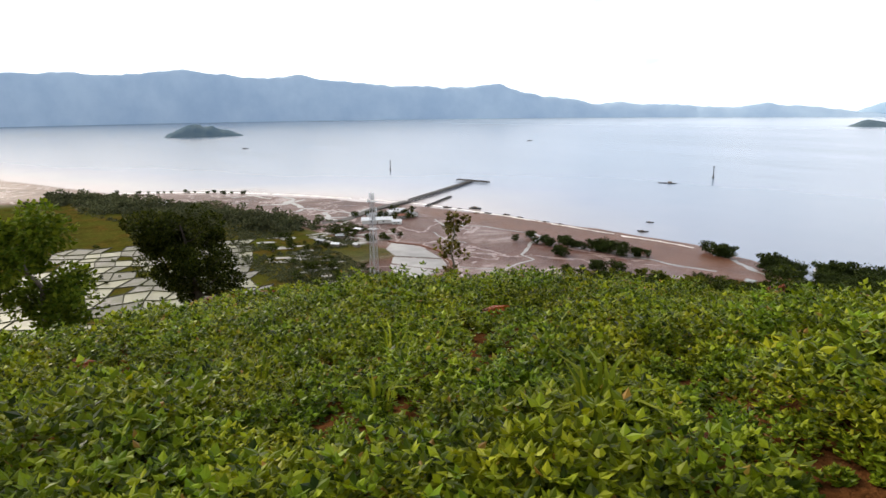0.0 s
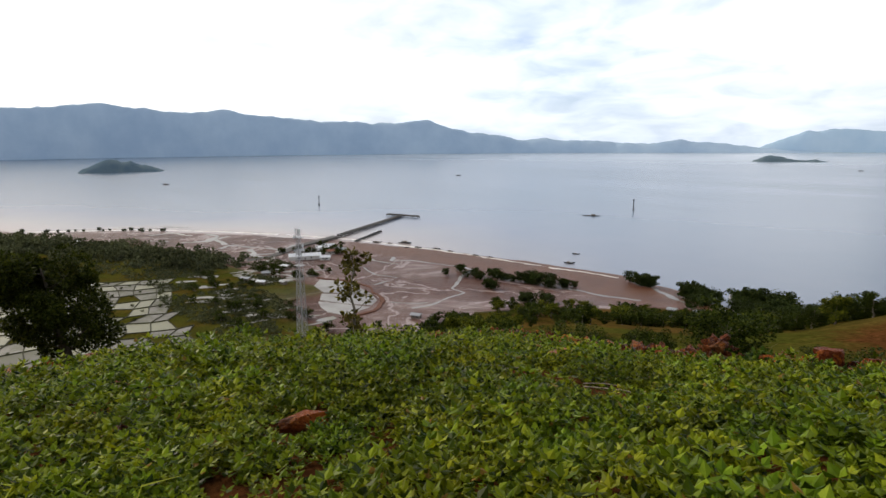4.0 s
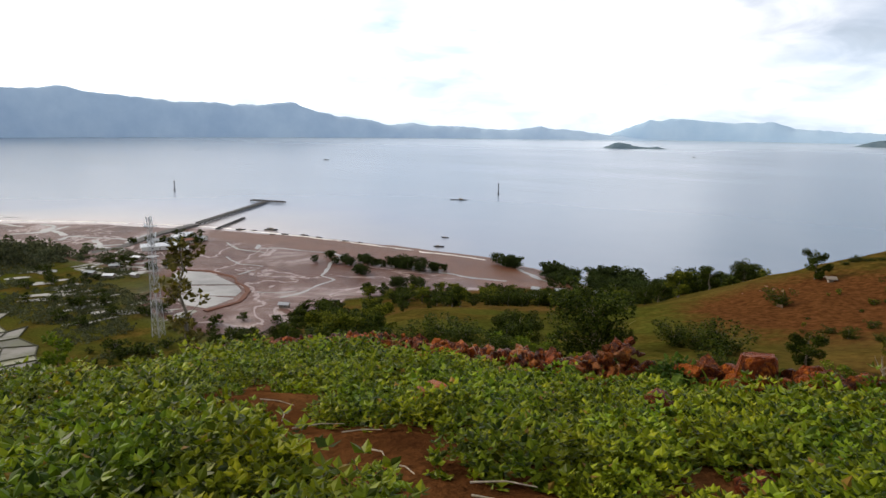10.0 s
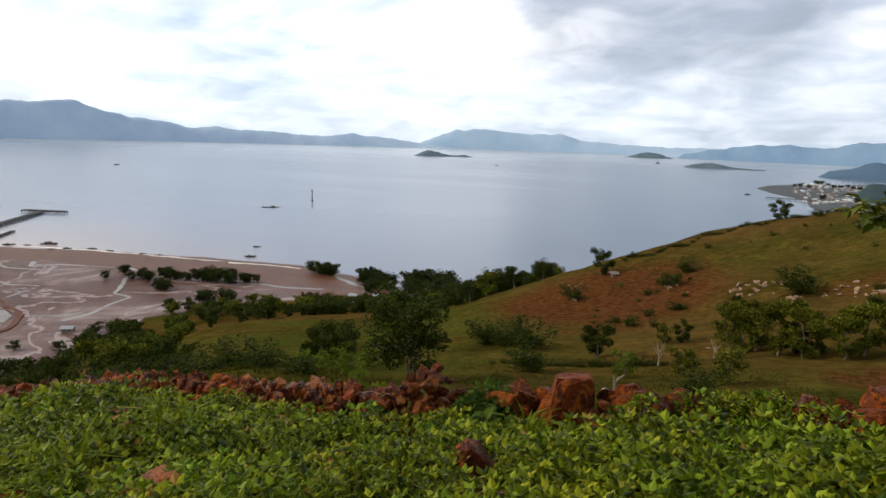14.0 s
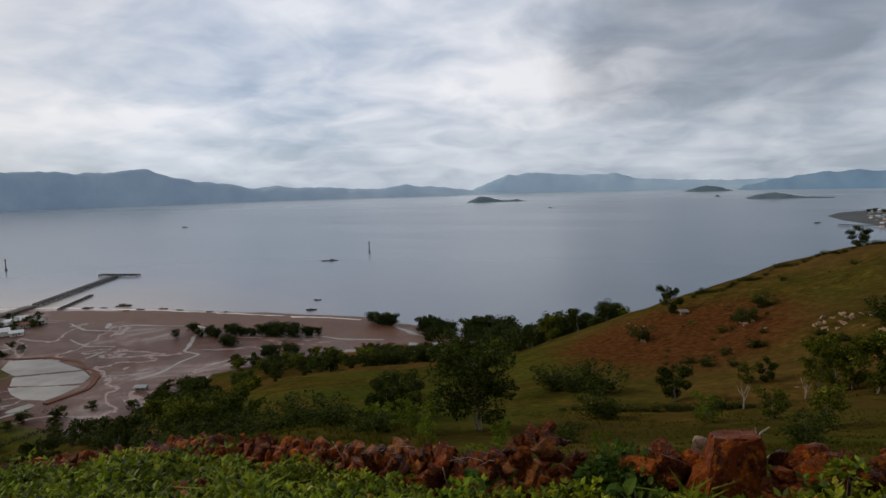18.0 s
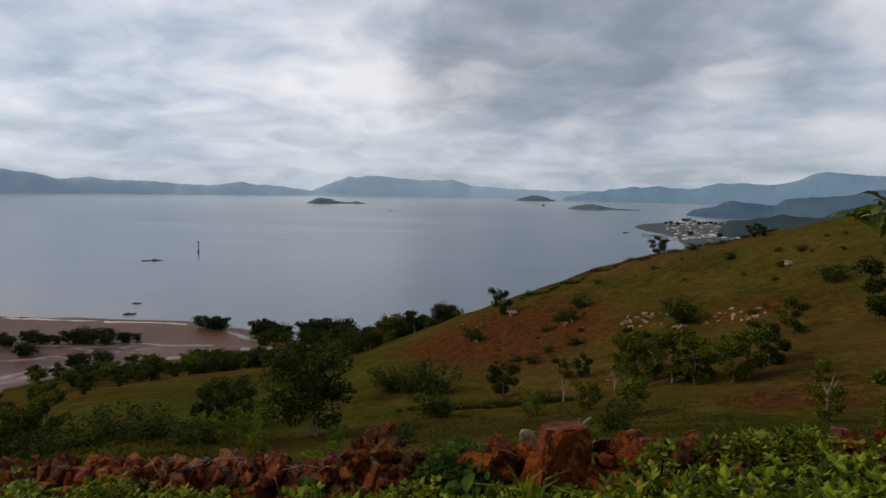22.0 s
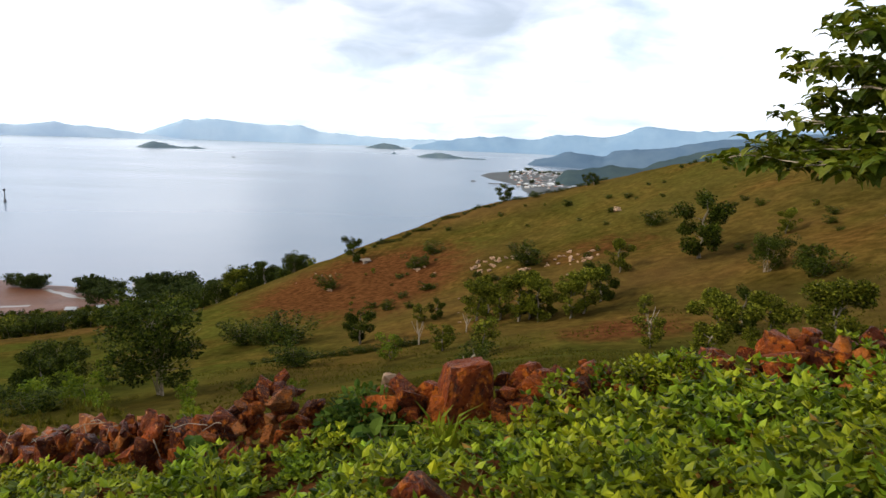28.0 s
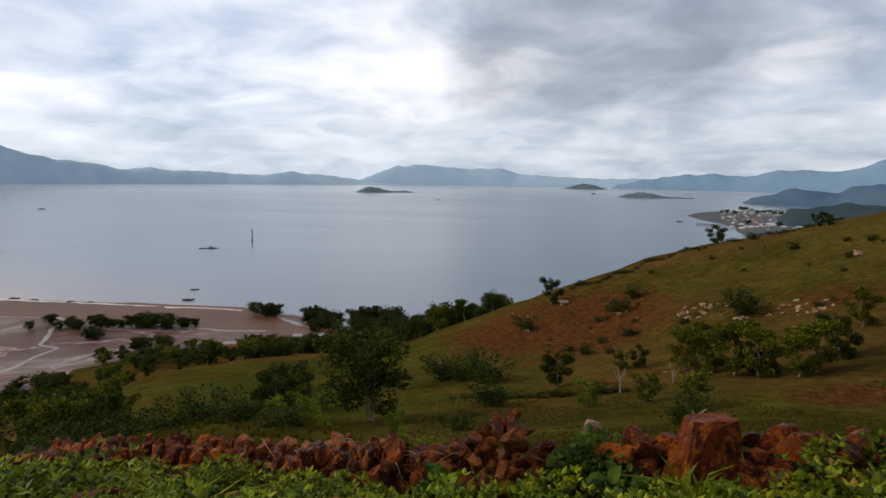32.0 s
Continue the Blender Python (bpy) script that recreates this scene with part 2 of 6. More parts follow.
def build_ground(n):
    """Land cover by its masks: red soil, grass, tidal mud; each with its own grain."""
    p = place_of(n)
    cover = n.add("ShaderNodeAttribute", attr="cover").outputs["Color"]
    sep = n.add("ShaderNodeSeparateColor", {0: cover})
    soil_f, mud_f, flat_f = sep.outputs[0], sep.outputs[1], sep.outputs[2]
    a, b, d = n.noise(p, 0.06, 6, 0.6), n.noise(p, 0.9, 5, 0.6), n.noise(p, 9.0, 5, 0.65)
    grass = n.ramp(a, [(0.3, (0.038, 0.033, 0.007)), (0.5, (0.073, 0.051, 0.011)), (0.7, (0.113, 0.062, 0.016))])
    grass = n.mix(0.75, grass, n.ramp(b, grey((0.3, 0.45), (0.7, 1.5))), "MULTIPLY")
    grass = n.mix(0.7, grass, n.ramp(n.noise(p, 0.28, 6, 0.65), grey((0.34, 0.5), (0.66, 1.5))), "MULTIPLY")
    lush = n.add("ShaderNodeAttribute", attr="cover").outputs["Alpha"]
    green = n.mix(0.6, (0.056, 0.074, 0.010), n.ramp(b, grey((0.3, 0.5), (0.7, 1.45))), "MULTIPLY")
    grass = n.mix(n.math("MULTIPLY", lush, n.ramp(n.noise(p, 0.05, 5, 0.6), grey((0.38, 0.25), (0.58, 1.0)))), grass, green)
    dry = n.ramp(n.noise(p, 0.025, 5, 0.6), grey((0.44, 0), (0.66, 0.5)))
    dry = n.math("MULTIPLY", dry, n.math("SUBTRACT", 1.0, n.math("MULTIPLY", lush, 0.85)))
    grass = n.mix(dry, grass, (0.135, 0.072, 0.026))
    soil = n.ramp(b, [(0.3, (0.050, 0.019, 0.007)), (0.5, (0.095, 0.038, 0.013)), (0.7, (0.150, 0.064, 0.022))])
    soil = n.mix(0.6, soil, n.ramp(d, grey((0.3, 0.55), (0.7, 1.35))), "MULTIPLY")
    edge = n.math("ADD", soil_f, n.math("MULTIPLY", n.math("SUBTRACT", n.noise(p, 0.35, 6, 0.7), 0.5), 0.7))
    land = n.mix(n.ramp(edge, grey((0.35, 0), (0.65, 1))), grass, soil)
    mud = n.ramp(n.noise(p, 0.016, 7, 0.62, 0.8), [(0.34, (0.062, 0.022, 0.013)), (0.47, (0.100, 0.040, 0.025)), (0.57, (0.150, 0.082, 0.064)), (0.68, (0.31, 0.24, 0.22))])
    mud = n.mix(0.45, mud, n.ramp(n.noise(p, 0.12, 5, 0.6), grey((0.3, 0.6), (0.7, 1.35))), "MULTIPLY")
    rill = n.math("ABSOLUTE", n.math("SUBTRACT", n.noise(p, 0.013, 6, 0.55, 1.2), 0.5))
    mud = n.mix(n.ramp(rill, grey((0.008, 0.6), (0.016, 0.0))), mud, (0.46, 0.38, 0.36))
    red = n.ramp(n.noise(p, 0.05, 5, 0.6), [(0.3, (0.105, 0.040, 0.017)), (0.7, (0.155, 0.062, 0.027))])
    mud = n.mix(flat_f, mud, red)
    c = n.mix(n.ramp(n.math("ADD", mud_f, n.math("MULTIPLY", n.math("SUBTRACT", n.noise(p, 0.04, 5, 0.6), 0.5), 0.3)), grey((0.42, 0), (0.58, 1))), land, mud)
    rough = n.mix(mud_f, (0.95, 0.95, 0.95), (0.5, 0.5, 0.5))
    h = n.math("ADD", n.math("MULTIPLY", b, 0.6), n.math("MULTIPLY", d, 0.25))
    h = n.math("ADD", h, n.math("MULTIPLY", n.noise(p, 0.28, 6, 0.65), 1.6))
    return surface(n, c, rough, h, 0.9, 0.35, spec=n.math("MULTIPLY", mud_f, 0.2))


M_GROUND = material("hill_ground", build_ground)


def build_water(n):
    """Sea water: silt near the shore colours its body; far out a pale sky sheen is painted in; wind ripples roughen the
    surface in long lanes.
    """
    p = place_of(n)
    silt = n.add("ShaderNodeAttribute", attr="silt").outputs["Fac"]
    wav = n.math("ADD", silt, n.math("MULTIPLY", n.math("SUBTRACT", n.noise(p, 0.004, 5, 0.6), 0.5), 0.25))
    c = n.ramp(wav, [(0.0, (0.105, 0.16, 0.23)), (0.35, (0.18, 0.21, 0.275)), (0.75, (0.33, 0.295, 0.285)), (1.0, (0.40, 0.315, 0.28))])
    # bright sky reflection of far water, put into the base colour
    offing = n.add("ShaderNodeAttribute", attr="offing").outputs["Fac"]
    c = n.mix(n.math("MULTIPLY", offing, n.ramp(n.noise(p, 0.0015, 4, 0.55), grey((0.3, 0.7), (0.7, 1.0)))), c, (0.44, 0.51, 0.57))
    lane = n.add("ShaderNodeMapping", {"Vector": p, "Rotation": (0, 0, 0.35), "Scale": (0.0007, 0.0035, 1.0)}).outputs[0]
    wind = n.noise(lane, 2.0, 4, 0.55)
    rough = n.ramp(wind, grey((0.35, 0.225), (0.65, 0.25)))
    rip = n.noise(p, 0.35, 4, 0.6)
    return surface(n, c, rough, rip, 0.02, 0.5, spec=0.5, IOR=1.33)


M_SEA = material("sea_water", build_water)


def build_pond(n):
    p = place_of(n)
    g = n.noise(p, 0.05, 5, 0.6)
    c = n.ramp(n.math("ADD", n.math("MULTIPLY", g, 0.7), n.math("MULTIPLY", by_object(n), 0.35)), [(0.35, (0.15, 0.135, 0.115)), (0.6, (0.32, 0.30, 0.27)), (0.8, (0.16, 0.155, 0.10))])
    return surface(n, c, 0.3, n.noise(p, 0.8, 3), 0.1, 0.1, spec=0.3, IOR=1.33)


M_POND = material("silty_pond_water", build_pond)


def build_paddy(n):
    p = place_of(n)
    tone = n.ramp(by_object(n), [(0.0, (0.07, 0.07, 0.045)), (0.4, (0.15, 0.14, 0.115)), (1.0, (0.22, 0.205, 0.18))])
    g = n.noise(p, 0.12, 5, 0.65)
    c = n.mix(n.ramp(g, grey((0.42, 0), (0.6, 0.8))), tone, (0.085, 0.09, 0.04))
    return surface(n, c, 0.55, n.noise(p, 0.9, 4), 0.3, 0.1, spec=0.2)


M_PADDY = material("wet_paddy_silt", build_paddy)


def far_land(name, a, b, scale):
    def build(n):
        p = place_of(n)
        g = n.noise(p, scale, 7, 0.62)
        c = n.mix(n.ramp(g, grey((0.35, 0), (0.65, 1))), a, b)
        return surface(n, c, 1.0, spec=0.0)

    return material(name, build)


# the haze of distance is put into these base colours as pale blues
M_RANGE_WEST = far_land("haze_blue_range", (0.37, 0.49, 0.63), (0.46, 0.58, 0.70), 0.004)
M_RANGE_EAST = far_land("haze_pale_range", (0.38, 0.52, 0.66), (0.45, 0.58, 0.70), 0.004)
M_RANGE_MID = far_land("hazed_forest_range", (0.21, 0.33, 0.47), (0.25, 0.37, 0.50), 0.006)
M_RANGE_MIDDLE = far_land("hazed_wooded_headland", (0.085, 0.142, 0.22), (0.115, 0.175, 0.245), 0.008)
M_RANGE_NEAR = far_land("near_hazed_forest_range", (0.04, 0.066, 0.082), (0.062, 0.09, 0.092), 0.012)
M_ISLAND = far_land("island_forest", (0.10, 0.15, 0.19), (0.15, 0.20, 0.22), 0.02)


def plain(name, color, rough=0.7, metallic=0.0, scale=3.0, wear=0.35):
    def build(n):
        v = local_of(n)
        g = n.noise(v, scale, 5, 0.6)
        c = n.mix(wear, color, n.ramp(g, grey((0.3, 0.55), (0.7, 1.3))), "MULTIPLY")
        return surface(n, c, rough, g, 0.2, 0.02, metallic)

    return material(name, build)


M_WHITEROOF = plain("pale_metal_roof", (0.72, 0.74, 0.76), 0.45, 0.0, 0.6)
M_GREYROOF = plain("grey_metal_roof", (0.36, 0.38, 0.40), 0.5, 0.0, 0.6)
M_REDROOF = plain("rusty_metal_roof", (0.30, 0.13, 0.08), 0.7, 0.0, 0.6)
M_PLASTER = plain("lime_plaster", (0.62, 0.60, 0.55), 0.9, 0.0, 0.8)
M_BOARD = plain("weathered_board", (0.22, 0.18, 0.14), 0.9, 0.0, 2.0)
M_CONCRETE = plain("stained_concrete", (0.10, 0.092, 0.085), 0.9, 0.0, 0.3)
M_STEEL = plain("galvanised_steel", (0.44, 0.44, 0.45), 0.45, 0.4, 2.0)
M_TARRED = plain("dark_tarred_wood", (0.055, 0.055, 0.06), 0.8, 0.0, 1.0)
M_FOAM = plain("shore_foam", (0.72, 0.66, 0.60), 0.6, 0.0, 0.05)
M_BANK = plain("red_earth_bank", (0.145, 0.06, 0.036), 0.95, 0.0, 0.08)
M_BANKGREEN = plain("grassy_bund", (0.05, 0.048, 0.02), 0.95, 0.0, 0.2, 0.6)
M_PADDYGREEN = plain("sprouting_paddy", (0.17, 0.165, 0.075), 0.4, 0.0, 0.12, 0.6)
M_SAND = plain("pale_sandy_ground", (0.075, 0.085, 0.09), 0.95, 0.0, 0.02, 0.6)
M_DARKGLASS = plain("dark_opening", (0.03, 0.035, 0.04), 0.3, 0.0, 1.0)


# ---- meshes ----
def mesh_of(name, verts, quads, smooth=False, mats=(), tris=None):
    """A mesh from arrays of points and four-cornered (and three-cornered) faces."""
    me = bpy.data.meshes.new(name)
    verts = np.asarray(verts, np.float32).reshape(-1, 3)
    quads = np.asarray(quads, np.int32).reshape(-1, 4)
    tris = np.zeros((0, 3), np.int32) if tris is None else np.asarray(tris, np.int32).reshape(-1, 3)
    me.vertices.add(len(verts))
    me.vertices.foreach_set("co", verts.ravel())
    me.loops.add(quads.size + tris.size)
    me.loops.foreach_set("vertex_index", np.concatenate([quads.ravel(), tris.ravel()]))
    me.polygons.add(len(quads) + len(tris))
    start = np.concatenate([np.arange(len(quads)) * 4, quads.size + np.arange(len(tris)) * 3]).astype(np.int32)
    me.polygons.foreach_set("loop_start", start)
    me.polygons.foreach_set("use_smooth", np.full(len(start), smooth))
    for m in mats:
        me.materials.append(m)
    me.update(calc_edges=True)
    return me


def thing(name, label, category, group="", kind="", at=None):
    ob = new(name)
    ob.empty_display_size = 0.1
    if at is not None:
        ob.matrix_basis = at
    return tagged(ob, label, category, group, kind)


def part(name, data, mat, parent, label=""):
    """One mesh object under a thing or under a part; data is a bmesh or a mesh."""
    if isinstance(data, bmesh.types.BMesh):
        me = bpy.data.meshes.new(name)
        data.to_mesh(me)
        data.free()
    else:
        me = data
    if mat is not None and not me.materials:
        me.materials.append(mat)
    ob = new(name, me)
    ob.parent = parent
    return tagged(ob, label)


def box(bm, size, m=Matrix()):
    """A box of that size, standing on its base at m."""
    m = m @ Matrix.Translation((0, 0, size[2] / 2)) @ Matrix.Diagonal((*size, 1))
    bmesh.ops.create_cube(bm, size=1, matrix=m)


def tube(points, radii, sides=7):
    """Points and faces of a tapered pipe along points."""
    pts = [Vector(p) for p in points]
    V, F = [], []
    for i, p in enumerate(pts):
        d = (pts[min(i + 1, len(pts) - 1)] - pts[max(i - 1, 0)]).normalized()
        a = d.orthogonal().normalized() if abs(d.z) < 0.95 else Vector((1, 0, 0)).cross(d).normalized()
        b = d.cross(a)
        for k in range(sides):
            t = 2 * math.pi * k / sides
            V.append(p + (a * math.cos(t) + b * math.sin(t)) * radii[i])
    for i in range(len(pts) - 1):
        for k in range(sides):
            j = (k + 1) % sides
            F.append((i * sides + k, i * sides + j, (i + 1) * sides + j, (i + 1) * sides + k))
    return V, F


def joined(pieces):
    """Several (points, faces) as one."""
    V, F = [], []
    for v, f in pieces:
        o = len(V)
        V.extend(v)
        F.extend(tuple(i + o for i in q) for q in f)
    return V, F


# ---- the lie of the land ----
def lattice(ix, iy, seed):
    h = (ix.astype(np.int64) * 374761393 + iy.astype(np.int64) * 668265263 + seed * 974711) & 0x7FFFFFFF
    h = ((h ^ (h >> 13)) * 1274126177) & 0x7FFFFFFF
    return ((h ^ (h >> 16)) & 0xFFFF) / 65535.0


def vnoise(x, y, seed=0, octaves=4):
    """Smooth noise of about -1 to 1 for arrays."""
    x, y = np.asarray(x, float), np.asarray(y, float)
    total, amp = np.zeros(np.broadcast(x, y).shape), 1.0
    for o in range(octaves):
        ix, iy = np.floor(x), np.floor(y)
        fx, fy = x - ix, y - iy
        fx, fy = fx * fx * (3 - 2 * fx), fy * fy * (3 - 2 * fy)
        a, b = lattice(ix, iy, seed + o), lattice(ix + 1, iy, seed + o)
        c, d = lattice(ix, iy + 1, seed + o), lattice(ix + 1, iy + 1, seed + o)
        total += amp * ((a + (b - a) * fx) * (1 - fy) + (c + (d - c) * fx) * fy - 0.5) * 2
        x, y, amp = x * 2.03 + 17.1, y * 2.03 + 5.7, amp * 0.5
    return total


def step(x, a, b):
    t = np.clip((x - a) / (b - a), 0, 1)
    return t * t * (3 - 2 * t)


BULGE_Y = [-30, -7, -4.5, -2.5, -1, 0, 1, 1.75, 3.5, 5.35, 7, 10, 25]
BULGE = [-0.8, -0.72, -0.72, -0.72, -0.6, -0.40, -0.2, -0.02, 0.42, 1.04, 1.7, 2.95, 8.0]


def field_height(x, y):
    """The tilled hilltop: it tilts to the left and rounds off towards the wall."""
    g = sum(np.interp(y + o, BULGE_Y, BULGE) for o in (-0.8, -0.4, 0, 0.4, 0.8)) / 5
    g = np.where(g > 0, g * np.clip(1 + 0.045 * np.minimum(x, 0), 0.6, 1), g)
    far_left = np.maximum(-x - 6, 0)
    g = g + 0.013 * far_left ** 2 + 0.09 * np.maximum(-y - 4, 0) * step(-x, 3, 12) + 0.058 * np.maximum(-x - 3.5, 0) * (1 - step(y, 2.5, 5.0))
    return 98.45 + 0.2 * np.clip(x, -60, 8) - g


RADII = [12, 20, 35, 50, 80, 120, 160, 200, 280, 380, 520]
SLOPES = {  # heights at those distances, by heading
    -180: (100.5, 101, 102, 102, 102, 102, 101, 100, 97, 92, 88),
    -140: (98.6, 97.2, 95, 95, 88, 78, 66, 52, 30, 14, 6),
    -110: (96.4, 93.8, 89.5, 84.5, 74, 56, 38, 21, 4, 3, 3),
    -80: (95.4, 92.9, 88.0, 82, 69, 50, 31, 14, 2.4, 2.0, 1.8),
    -60: (94.9, 92.3, 86.5, 81, 68, 48, 29, 13, 2.2, 1.8, 1.4),
    -45: (94.6, 91.0, 85, 80.2, 73.5, 64, 53, 40, 14, 1.6, 0.9),
    -30: (94.0, 90.2, 84, 78.5, 70, 60, 50, 39, 17, 2.5, 0.5),
    -20: (94.0, 90.4, 84.3, 79, 71.5, 64, 56, 45, 20, 3, -1),
    -10: (94.3, 91, 85, 79.5, 72, 66, 68, 58, 26, 3, -3),
    0: (94.8, 92, 86.3, 81, 75, 73, 77, 76, 42, 8, -3),
    10: (95.2, 92.8, 87.8, 82.8, 79, 80, 84, 84.5, 58, 20, -3),
    20: (95.7, 93.2, 88.6, 84.2, 83, 87, 94, 94, 75, 40, 3),
    30: (96.0, 93.5, 88.8, 85, 88, 95, 101, 102, 90, 60, 20),
    45: (97.2, 95.3, 92, 90, 95, 102, 108, 110, 100, 80, 50),
    90: (100.5, 101, 102, 103, 104, 106, 108, 109, 108, 104, 100),
    180: (100.5, 101, 102, 102, 102, 102, 101, 100, 97, 92, 88),
}
AZ_GRID = np.arange(-180, 181, 1.0)
LR_GRID = np.linspace(math.log(9), math.log(560), 170)


def smoothed(a, n, axis):
    k = np.ones(n) / n
    pad = [(n // 2, n // 2) if i == axis else (0, 0) for i in range(2)]
    return np.apply_along_axis(lambda v: np.convolve(v, k, "valid"), axis, np.pad(a, pad, mode="edge"))


by_r = np.array([np.interp(np.exp(LR_GRID), RADII, row) for row in SLOPES.values()])
HILL = np.array([np.interp(AZ_GRID, list(SLOPES), by_r[:, j]) for j in range(len(LR_GRID))]).T
HILL = smoothed(smoothed(smoothed(smoothed(HILL, 9, 0), 9, 0), 7, 1), 7, 1)


def height(x, y):
    """The ground's height anywhere."""
    x, y = np.asarray(x, float), np.asarray(y, float)
    r, az = np.hypot(x, y), np.degrees(np.arctan2(x, y))
    u = np.clip((np.log(np.maximum(r, 1e-3)) - LR_GRID[0]) / (LR_GRID[1] - LR_GRID[0]), 0, len(LR_GRID) - 1.001)
    v = np.clip(az + 180, 0, 359.999)
    iu, iv = u.astype(int), v.astype(int)
    fu, fv = u - iu, v - iv
    z = (HILL[iv, iu] * (1 - fv) + HILL[iv + 1, iu] * fv) * (1 - fu) + (HILL[iv, iu + 1] * (1 - fv) + HILL[iv + 1, iu + 1] * fv) * fu
    inner = 15 - 9 * step(az, -40, -15) * (1 - step(az, 60, 90))
    w = step(r, inner, inner * 1.7)
    z = field_height(x, y) * (1 - w) + z * w
    hilly = step(z, 4, 25) * step(r, 35, 110)
    z = z + hilly * (vnoise(x / 40, y / 40, 3, 4) * 1.6 + vnoise(x / 9, y / 9, 7, 3) * 0.35)
    z = z + 0.05 * vnoise(x / 1.1, y / 1.1, 11, 3) * (1 - step(r, 15, 40))
    # past the hill the land ends at the coast, and the sea bed takes over
    sea = shore_side(x, y)
    z = np.where(r > 230, np.minimum(z, np.where(sea < 0, 0.9 - sea * 0.5, 0.9 - sea * 0.06)), z)
    far = step(r, 420, 620)
    coast = np.clip(-sea * 0.02, -5, 3)
    return z * (1 - far) + coast * far


SHORE_X = [-5000, -1500, -843, -784, -711, -632, -560, -437, -350, -270, -224, -200, -160, -100, 0, 64, 150, 5000]
SHORE_Y = [-1500, -260, 47, 149, 215, 266, 306, 338, 352, 367, 358, 342, 336, 345, 380, 420, 470, 900]


def shore_side(x, y):
    """Metres seaward of the waterline (less than zero on land)."""
    x = np.asarray(x, float)
    return (np.asarray(y, float) - np.interp(x, SHORE_X, SHORE_Y) + 6 * vnoise(x / 60, y / 60, 21, 3)) * 0.9


def on_ground(x, y, sink=0.0):
    return float(height(np.array([x]), np.array([y]))[0]) - sink


# ---- ground, sea, far ranges ----
def polar_sheet(az, rad):
    a, r = np.meshgrid(np.radians(az), rad, indexing="ij")
    x, y = r * np.sin(a), r * np.cos(a)
    na, nr = a.shape
    i = np.arange(na)[:, None] * nr + np.arange(nr - 1)[None, :]
    j = (np.arange(na)[:, None] + 1) % na * nr + np.arange(nr - 1)[None, :]
    return x, y, np.stack([i, i + 1, j + 1, j], -1).reshape(-1, 4)


az = np.concatenate([np.arange(-125, 60, 0.36), np.arange(60, 235, 2.5)])
rad = np.concatenate([[0.0], np.geomspace(0.5, 600, 200), np.geomspace(640, 4950, 24)])
gx, gy, faces = polar_sheet(az, rad)
gz = height(gx, gy)
gz[gz < -3] = -3
me = mesh_of("ground", np.stack([gx, gy, gz], -1), faces, True, [M_GROUND])
r_all, side = np.hypot(gx, gy), shore_side(gx, gy)
az_all = np.degrees(np.arctan2(gx, gy))
# bare red soil: the tilled top, the worn face of the hill opposite, strips in the valley
soil = np.where(gy < 6.2, 1 - step(r_all, 24, 34), 0.0) * 0.9
face = np.exp(-((az_all + 8) / 12) ** 2) * np.exp(-((r_all - 126) / 34) ** 2) * 1.0
face = np.maximum(face, 0.55 * np.exp(-((az_all - 14) / 9) ** 2) * np.exp(-((r_all - 108) / 14) ** 2))
strip = np.exp(-((az_all - 17) / 9) ** 2) * np.exp(-((r_all - 57) / 7) ** 2) * 0.75
plain_dirt = np.where((gz < 6) & (gx < -300), 0.22, 0.0)
soil = np.maximum.reduce([soil, face, strip, plain_dirt, 0.2 + 0 * soil])
wet = step(-gz, -3.2, -1.9) * step(az_all, -82, -74)
low = step(gz, 6, 2)
mud = np.where(low, 1.0, 0.0) * step(gx, -420, -300) * step(gy, 126, 148) * (1 - step(side, 40, 60))
mud = np.maximum(mud, low * step(gy - 0.25 * (gx + 420), 160, 186) * (gx < -330) * (gx > -640))
mud = np.maximum(mud, np.where((side > -75 - 75 * step(-gx, 540, 680)) & (gz < 4), 1.0, 0.0))
flat = step(side, -58, -44) * step(gx, -560, -500)
lush = np.exp(-((az_all + 31) / 21) ** 2) * np.exp(-((r_all - 95) / 75) ** 2)
lush = np.maximum(lush, 0.8 * np.exp(-((az_all - 8) / 26) ** 2) * np.exp(-((r_all - 45) / 15) ** 2))
lush = np.maximum(lush, 0.75 * np.exp(-((az_all - 3) / 5) ** 2) * np.exp(-((r_all - 150) / 18) ** 2))
lush = np.maximum(lush, 0.95 * np.exp(-((az_all + 32) / 40) ** 2) * np.exp(-((r_all - 17) / 12) ** 2) * (gy > 6.5))
lush = np.maximum(lush, 0.5 * step(az_all, 3, 12) * np.exp(-((r_all - 150) / 40) ** 2))
lush = np.maximum(lush, np.where((gz < 8) & (gx < -230), 0.75, 0.0))
cov = np.stack([soil, mud, flat, lush], -1).astype(np.float32)
layer = me.color_attributes.new("cover", "FLOAT_COLOR", "POINT")
layer.data.foreach_set("color", cov.ravel())
ground = tagged(new("ground", me), "grassy hillside with red soil running down to muddy tidal flats", "ground", kind="structure")

rad = np.concatenate([np.geomspace(90, 1500, 120), np.geomspace(1600, 4985, 30)])
sx, sy, faces = polar_sheet(np.concatenate([np.arange(-125, 60, 0.7), np.arange(60, 235, 5)]), rad)
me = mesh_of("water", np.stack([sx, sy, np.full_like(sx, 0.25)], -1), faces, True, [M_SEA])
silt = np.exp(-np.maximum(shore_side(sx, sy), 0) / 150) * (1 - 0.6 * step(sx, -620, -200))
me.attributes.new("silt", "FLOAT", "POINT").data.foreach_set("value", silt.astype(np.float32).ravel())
# far out from the shore the sky's reflection is painted as pale colour
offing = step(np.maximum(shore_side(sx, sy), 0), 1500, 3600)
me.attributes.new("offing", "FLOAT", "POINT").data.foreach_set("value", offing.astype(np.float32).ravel())
